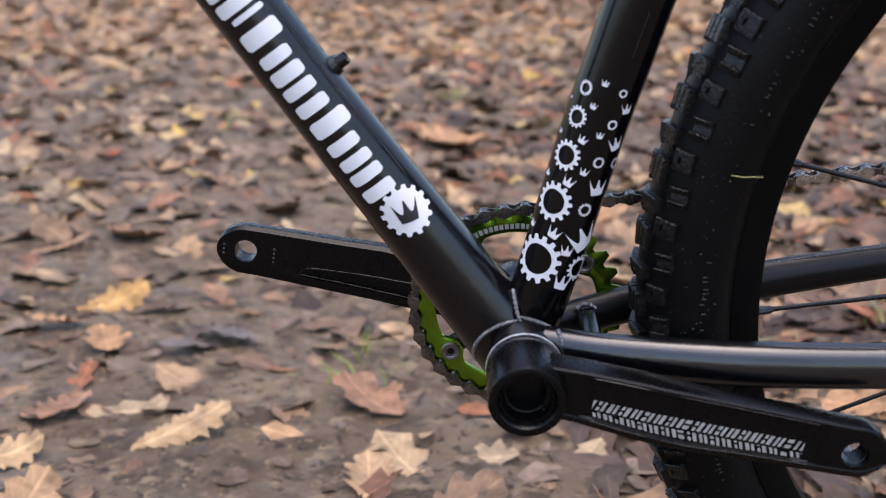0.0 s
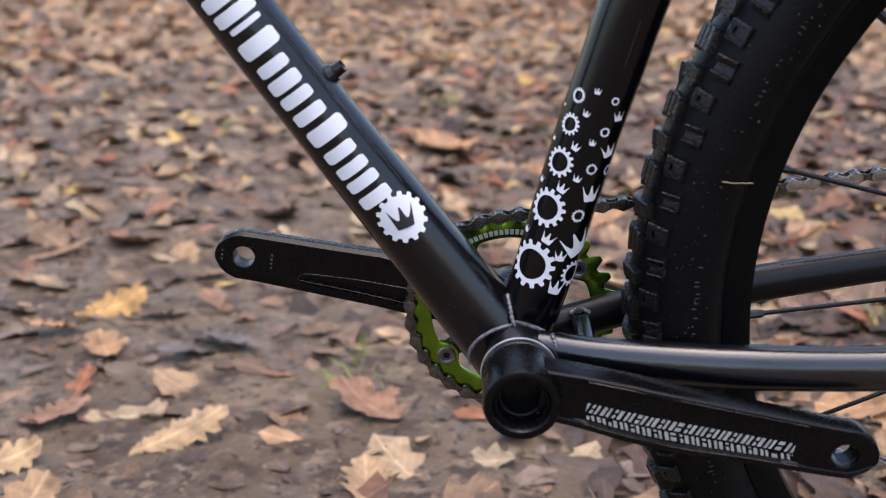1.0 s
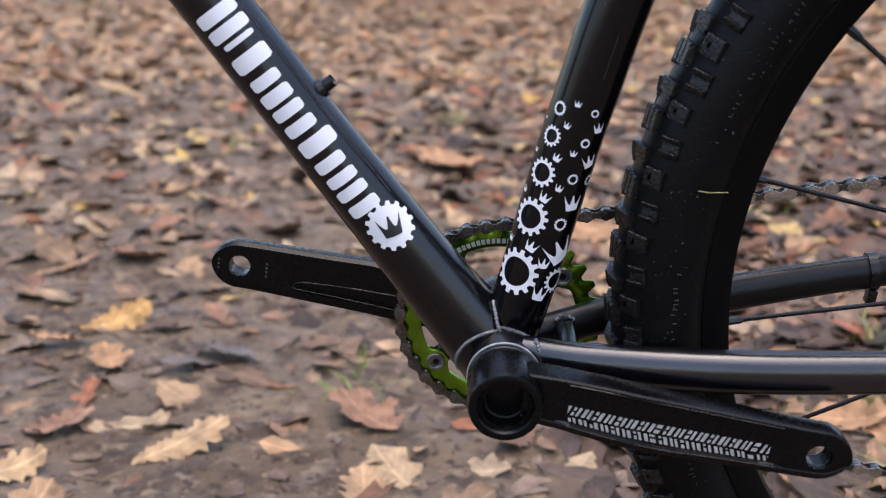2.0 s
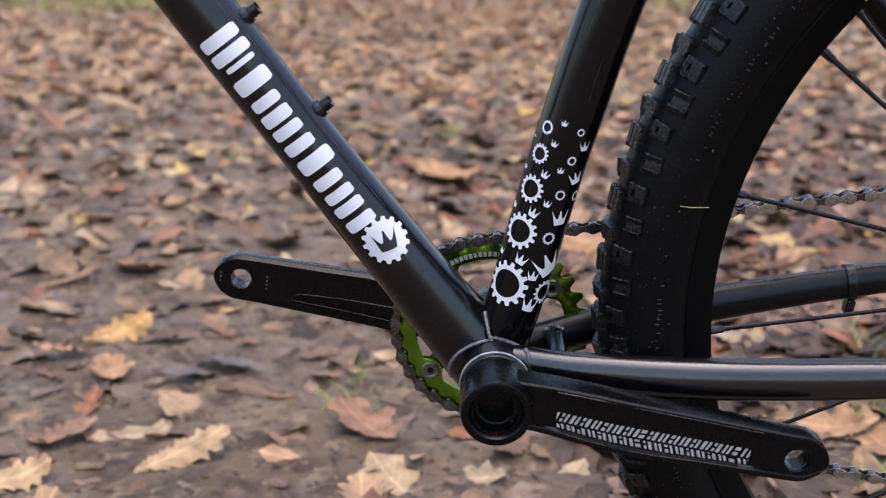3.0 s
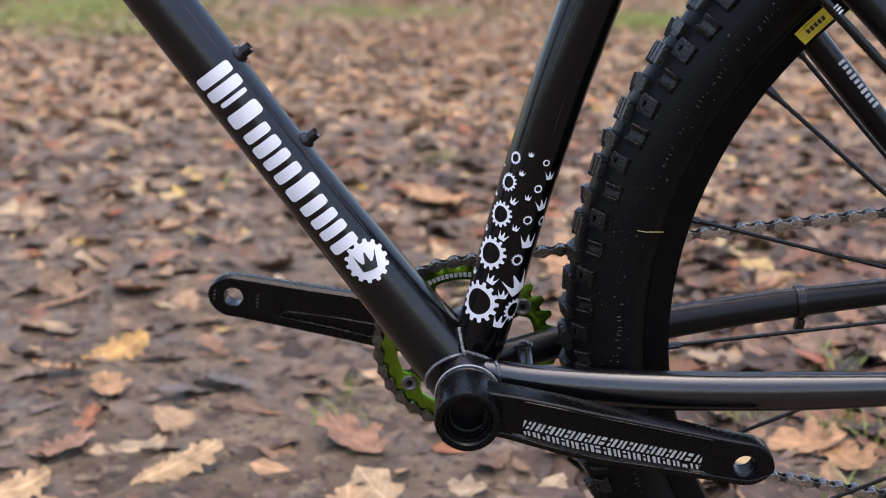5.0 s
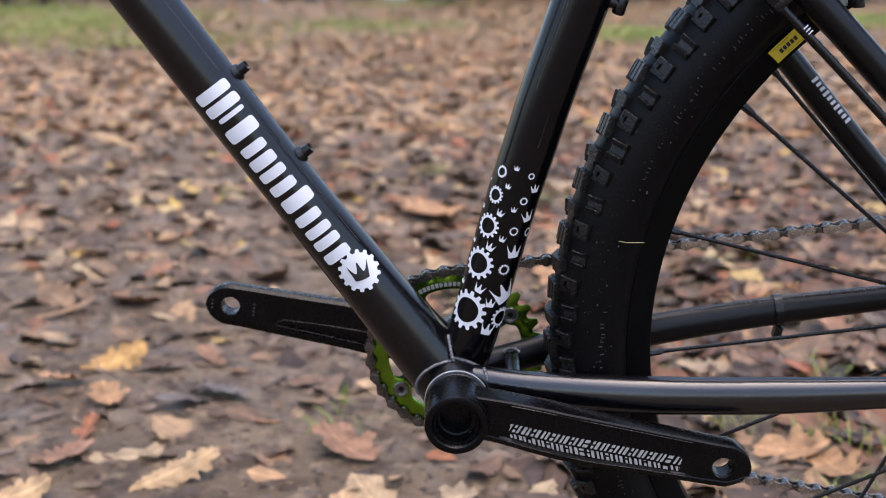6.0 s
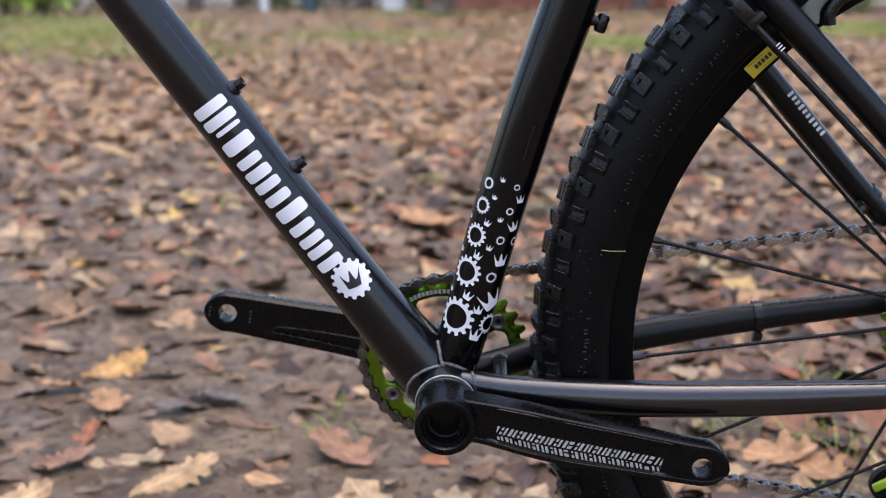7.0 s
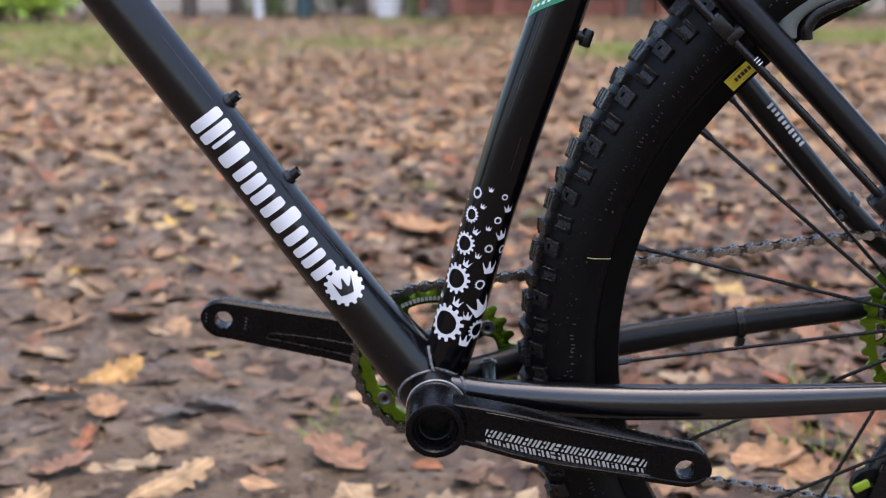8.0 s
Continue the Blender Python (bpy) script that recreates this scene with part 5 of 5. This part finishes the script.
for cx, cy, wx, wy, n in ((1.35, 8.2, 0.45, 0.8, 1500), (3.9, 10.6, 1.3, 0.9, 3500), (-3.4, 10.2, 0.9, 1.4, 2200), (-2.3, 7.6, 0.8, 0.8, 700), (-3.6, 8.3, 0.7, 0.9, 900), (-5.0, 12.2, 0.9, 0.8, 2000), (-0.9, 9.5, 0.8, 0.7, 700)):
    for _ in range(n):
        h = rng.uniform(0.03, 0.08)
        blade(cx + rng.normal(0, wx * 0.6), cy + rng.normal(0, wy * 0.6), h, rng.normal(0, h * 0.5), rng.normal(0, h * 0.5), 0.005)
me = bpy.data.meshes.new("grass")
me.from_pydata(V, [], F)
me.materials.append(mat("grass_blade", (0.180, 0.250, 0.038), 0.5, 0, (0.310, 0.300, 0.085), 3, 0.8))
tagged(new("grass", me), "short green grass tufts growing through leaf litter", "grass", kind="stuff")

# ---- the far edge of the clearing ----
BARK = mat("tree_bark", (0.113, 0.088, 0.069), 0.85, 0, (0.048, 0.038, 0.031), 7, 0.8, 0.8, 40)
MOSS = mat("mossy_bark", (0.104, 0.117, 0.040), 0.85, 0, (0.052, 0.050, 0.024), 6, 0.8, 0.8, 40)
CROWN = mat("autumn_foliage", (0.174, 0.134, 0.024), 0.6, 0, (0.078, 0.100, 0.024), 1.5, 0.8)


def crown_mesh(seed, spread, height, count, size):
    r = np.random.default_rng(seed)
    hubs = r.normal(0, 1, (26, 3)) * (spread * 0.5, spread * 0.5, height * 0.28)
    c = hubs[r.integers(0, 26, count)] + r.normal(0, 1, (count, 3)) * spread * 0.13
    n = r.normal(0, 1, (count, 3))
    n /= np.linalg.norm(n, axis=1)[:, None]
    t = np.cross(n, r.normal(0, 1, (count, 3)))
    t /= np.linalg.norm(t, axis=1)[:, None]
    s = np.cross(n, t)
    k = size * r.uniform(0.6, 1.3, (count, 1))
    v = np.stack([c - t * k, c + s * k * 0.5, c + t * k, c - s * k * 0.5], 1).reshape(-1, 3)
    me = bpy.data.meshes.new("crown")
    me.from_pydata(v.tolist(), [], np.arange(4 * count).reshape(-1, 4).tolist())
    me.materials.append(CROWN)
    return me


CROWNS = [crown_mesh(60 + i, 2.6, 3.4, 420, 0.14) for i in range(3)]
BUSHES = [crown_mesh(70 + i, 0.9, 1.1, 900, 0.07) for i in range(2)]


def tree(x, y, r, h, kind, material, label):
    root = new("tree")
    root.location = (x, y, float(ground_z(x, y)) - 0.03)
    tagged(root, label, "tree", "trees round the clearing")
    bm = bmesh.new()
    lx, ly = random.uniform(-0.3, 0.3), random.uniform(-0.3, 0.3)
    line = smooth_line([(0, 0, 0), (0.02, 0, 0.25), (lx * 0.3, ly * 0.3, h * 0.3), (lx, ly, h * 0.62), (lx * 1.3, ly * 1.5, h)], 5)
    sweep(bm, line, [r * (1.55 if i == 0 else 1.25 if i < 3 else 1.05) * (1 - 0.8 * i / len(line)) for i in range(len(line))], 14)
    for k in range(6):
        p = line[9 + k * 2 if 9 + k * 2 < len(line) else -2]
        a = k * 2.4 + x
        d = Vector((math.cos(a), math.sin(a), 0.7))
        sweep(bm, [p, p + d * h * 0.12, p + d * h * 0.2 + Vector((0, 0, 0.3))], [r * 0.35, r * 0.22, r * 0.08], 8)
    part("trunk", bm, material, root)
    c = new("crown", CROWNS[kind % 3])
    c.parent = root
    c.location = (lx, ly, h * 0.82)
    c.scale = (h / 8, h / 8, h / 8)
    return root


random.seed(5)
for k, (px, y, r) in enumerate(((-3.75, 15.4, 0.13), (-3.35, 16.5, 0.10), (-1.45, 16.2, 0.13), (-0.65, 15.2, 0.10), (-0.32, 14.9, 0.17), (2.35, 15.6, 0.08), (2.55, 16.4, 0.12), (5.75, 14.8, 0.13), (4.9, 17.5, 0.2), (-6.5, 17.0, 0.2),
                          # unseen trees, added to close the surroundings that the bicycle reflects
                          (-19, 9, 0.25), (20, 8, 0.22), (-15, -10, 0.25), (14, -12, 0.24), (1.8, -13, 0.26), (-6.5, -14, 0.2), (7, -15, 0.22), (-22, 0, 0.25), (23, -2, 0.25))):
    tree(px, y, r, random.uniform(7, 10), k, MOSS if k % 4 == 3 else BARK, "bare-trunked woodland tree with thinning autumn leaves" if k % 4 != 3 else "mossy green tree trunk with thinning autumn leaves")
SHRUB = mat("shrub_leaf", (0.061, 0.100, 0.024), 0.55, 0, (0.139, 0.167, 0.040), 4, 0.8)
for m_ in BUSHES:
    m_.materials[0] = SHRUB
for k, (x, y, s) in enumerate(((-2.5, 15.6, 0.45), (-4.6, 15.0, 0.6), (4.8, 15.2, 0.9), (5.6, 15.9, 1.0), (6.7, 15.3, 1.0), (-1.9, 17.5, 0.8), (-0.9, 17.5, 0.7), (-3.0, 17.6, 0.8), (-6.2, 15.8, 0.9))):
    root = new("shrub")
    root.location = (x, y, 0)
    tagged(root, "leafy green shrub at the edge of the clearing", "shrub", "shrubs along the clearing")
    b = new("foliage", BUSHES[k % 2])
    b.parent = root
    b.location = (0, 0, 0.62 * s)
    b.scale = (s, s, s)
    bm = bmesh.new()
    for q in range(5):
        a = q * 1.3
        sweep(bm, [(0, 0, -0.02), (0.12 * s * math.cos(a), 0.12 * s * math.sin(a), 0.4 * s), (0.3 * s * math.cos(a), 0.3 * s * math.sin(a), 0.9 * s)], [0.02 * s, 0.015 * s, 0.006 * s], 6)
    part("stems", bm, BARK, root)

lime_src = crown_mesh(80, 0.5, 0.35, 260, 0.075)
lime_src.materials[0] = mat("lime_leaf", (0.295, 0.435, 0.040), 0.5, 0, (0.190, 0.301, 0.032), 4, 0.7)
for x, y in ((-5.55, 13.3), (-5.15, 13.5)):
    root = new("shrub")
    root.location = (x, y, 0)
    tagged(root, "low shrub with bright lime leaves on short stems", "shrub", "shrubs along the clearing")
    b = new("foliage", lime_src)
    b.parent = root
    b.location = (0, 0, 0.34)
    bm = bmesh.new()
    for q in range(4):
        a = q * 1.7
        sweep(bm, [(0, 0, -0.02), (0.05 * math.cos(a), 0.05 * math.sin(a), 0.16), (0.14 * math.cos(a), 0.14 * math.sin(a), 0.36)], [0.025, 0.018, 0.006], 6)
    part("stems", bm, BARK, root)

# red brick building with piers and dark bays
BRICK = mat("red_brick", (0.417, 0.167, 0.113), 0.85, 0, (0.312, 0.126, 0.085), 9, 0.7, 0.5, 60)
BAY = mat("bay_shadow_glass", (0.087, 0.075, 0.069), 0.4, 0, (0.139, 0.109, 0.097), 3, 0.6)
ROOF = mat("slate_roof", (0.10, 0.10, 0.11), 0.7, 0, (0.07, 0.07, 0.08), 5)
house = new("brick_building")
house.location = (1.2, 16.6, 0)
tagged(house, "low red brick building with square piers", "building")
part("wall", box(bmesh.new(), pose(0, 1.2, 1.35), 3.9, 2.0, 2.8, 0.01), BRICK, house)
for k in range(7):
    part("pier", box(bmesh.new(), pose(-1.85 + 0.615 * k, 0.10, 1.35), 0.20, 0.22, 2.8, 0.01), BRICK, house)
for k in range(6):
    # thin dark panels: glass with the bay's shadow put into its colour
    w = part("window", box(bmesh.new(), pose(-1.54 + 0.615 * k, 0.205, 1.2), 0.30, 0.02, 2.0, 0.004), BAY, house)
bm = bmesh.new()
rings(bm, [[(-2.2, -0.2, 2.75), (2.2, -0.2, 2.75), (2.2, 2.5, 2.75), (-2.2, 2.5, 2.75)], [(-1.6, 1.1, 3.8), (1.6, 1.1, 3.8), (1.6, 1.2, 3.8), (-1.6, 1.2, 3.8)]])
part("roof", bm, ROOF, house)

PALE = mat("white_paint", (0.600, 0.600, 0.600), 0.5, 0, (0.538, 0.518, 0.499), 6)
TEAL = mat("teal_paint", (0.031, 0.0682, 0.0744), 0.5, 0, (0.0248, 0.0496, 0.0558), 6)
for x, y, r, h, material, label in ((-2.72, 15.1, 0.06, 0.9, PALE, "white painted wooden bollard"), (-2.13, 15.3, 0.11, 1.1, TEAL, "dark teal litter bin"),
                                    (-0.98, 15.4, 0.17, 0.7, PALE, "squat white painted bollard"), (3.05, 14.0, 0.05, 0.8, PALE, "white painted wooden bollard")):
    bm = bmesh.new()
    lathe_pts = [(x, y, -0.05), (x, y, 0.02), (x, y, h * 0.9), (x, y, h)]
    sweep(bm, lathe_pts, [r * 1.05, r, r, r * 0.8], 20)
    name = "litter_bin" if "bin" in label else "bollard"
    tagged(part(name, bm, material, None), label, name.replace("_", " "))

# another bicycle, lime green, far off at the edge of the grass
other = new("bicycle")
other.location = (-5.12, 13.6, 0)
other.rotation_euler = (0, 0, radians(12))
other.scale = (0.62, 0.62, 0.62)
tagged(other, "small lime green bicycle parked on distant grass", "bicycle")
for x in (-0.52, 0.52):
    bm = bmesh.new()
    lathe(bm, [(0.315, -0.02), (0.345, -0.022), (0.355, 0.0), (0.345, 0.022), (0.315, 0.02), (0.315, -0.02)], (x, 0.345), 48)
    w = part("wheel", bm, RUBBER, other)
    bm = bmesh.new()
    for k in range(16):
        a = k * math.pi / 8
        sweep(bm, [(x, 0, 0.345), (x + 0.31 * math.cos(a), 0, 0.345 + 0.31 * math.sin(a))], 0.002, 5)
    part("spokes", bm, BOLT, w)
for p, q in (((-0.52, 0, 0.345), (-0.40, 0, 0.80)), ((-0.40, 0, 0.74), (0.02, 0, 0.31)), ((-0.40, 0, 0.80), (0.16, 0, 0.74)), ((0.02, 0, 0.31), (0.20, 0, 0.86)), ((0.02, 0, 0.31), (0.52, 0, 0.345)), ((0.15, 0, 0.72), (0.52, 0, 0.345))):
    part("frame_tube", sweep(bmesh.new(), [p, q], 0.022, 12), LIME, other)
part("saddle", box(bmesh.new(), pose(0.22, 0, 0.89), 0.26, 0.13, 0.05, 0.02), DARK, other)
part("handlebar", sweep(bmesh.new(), [(-0.42, -0.32, 0.90), (-0.43, 0, 0.88), (-0.42, 0.32, 0.90)], 0.013, 10), DARK, other)
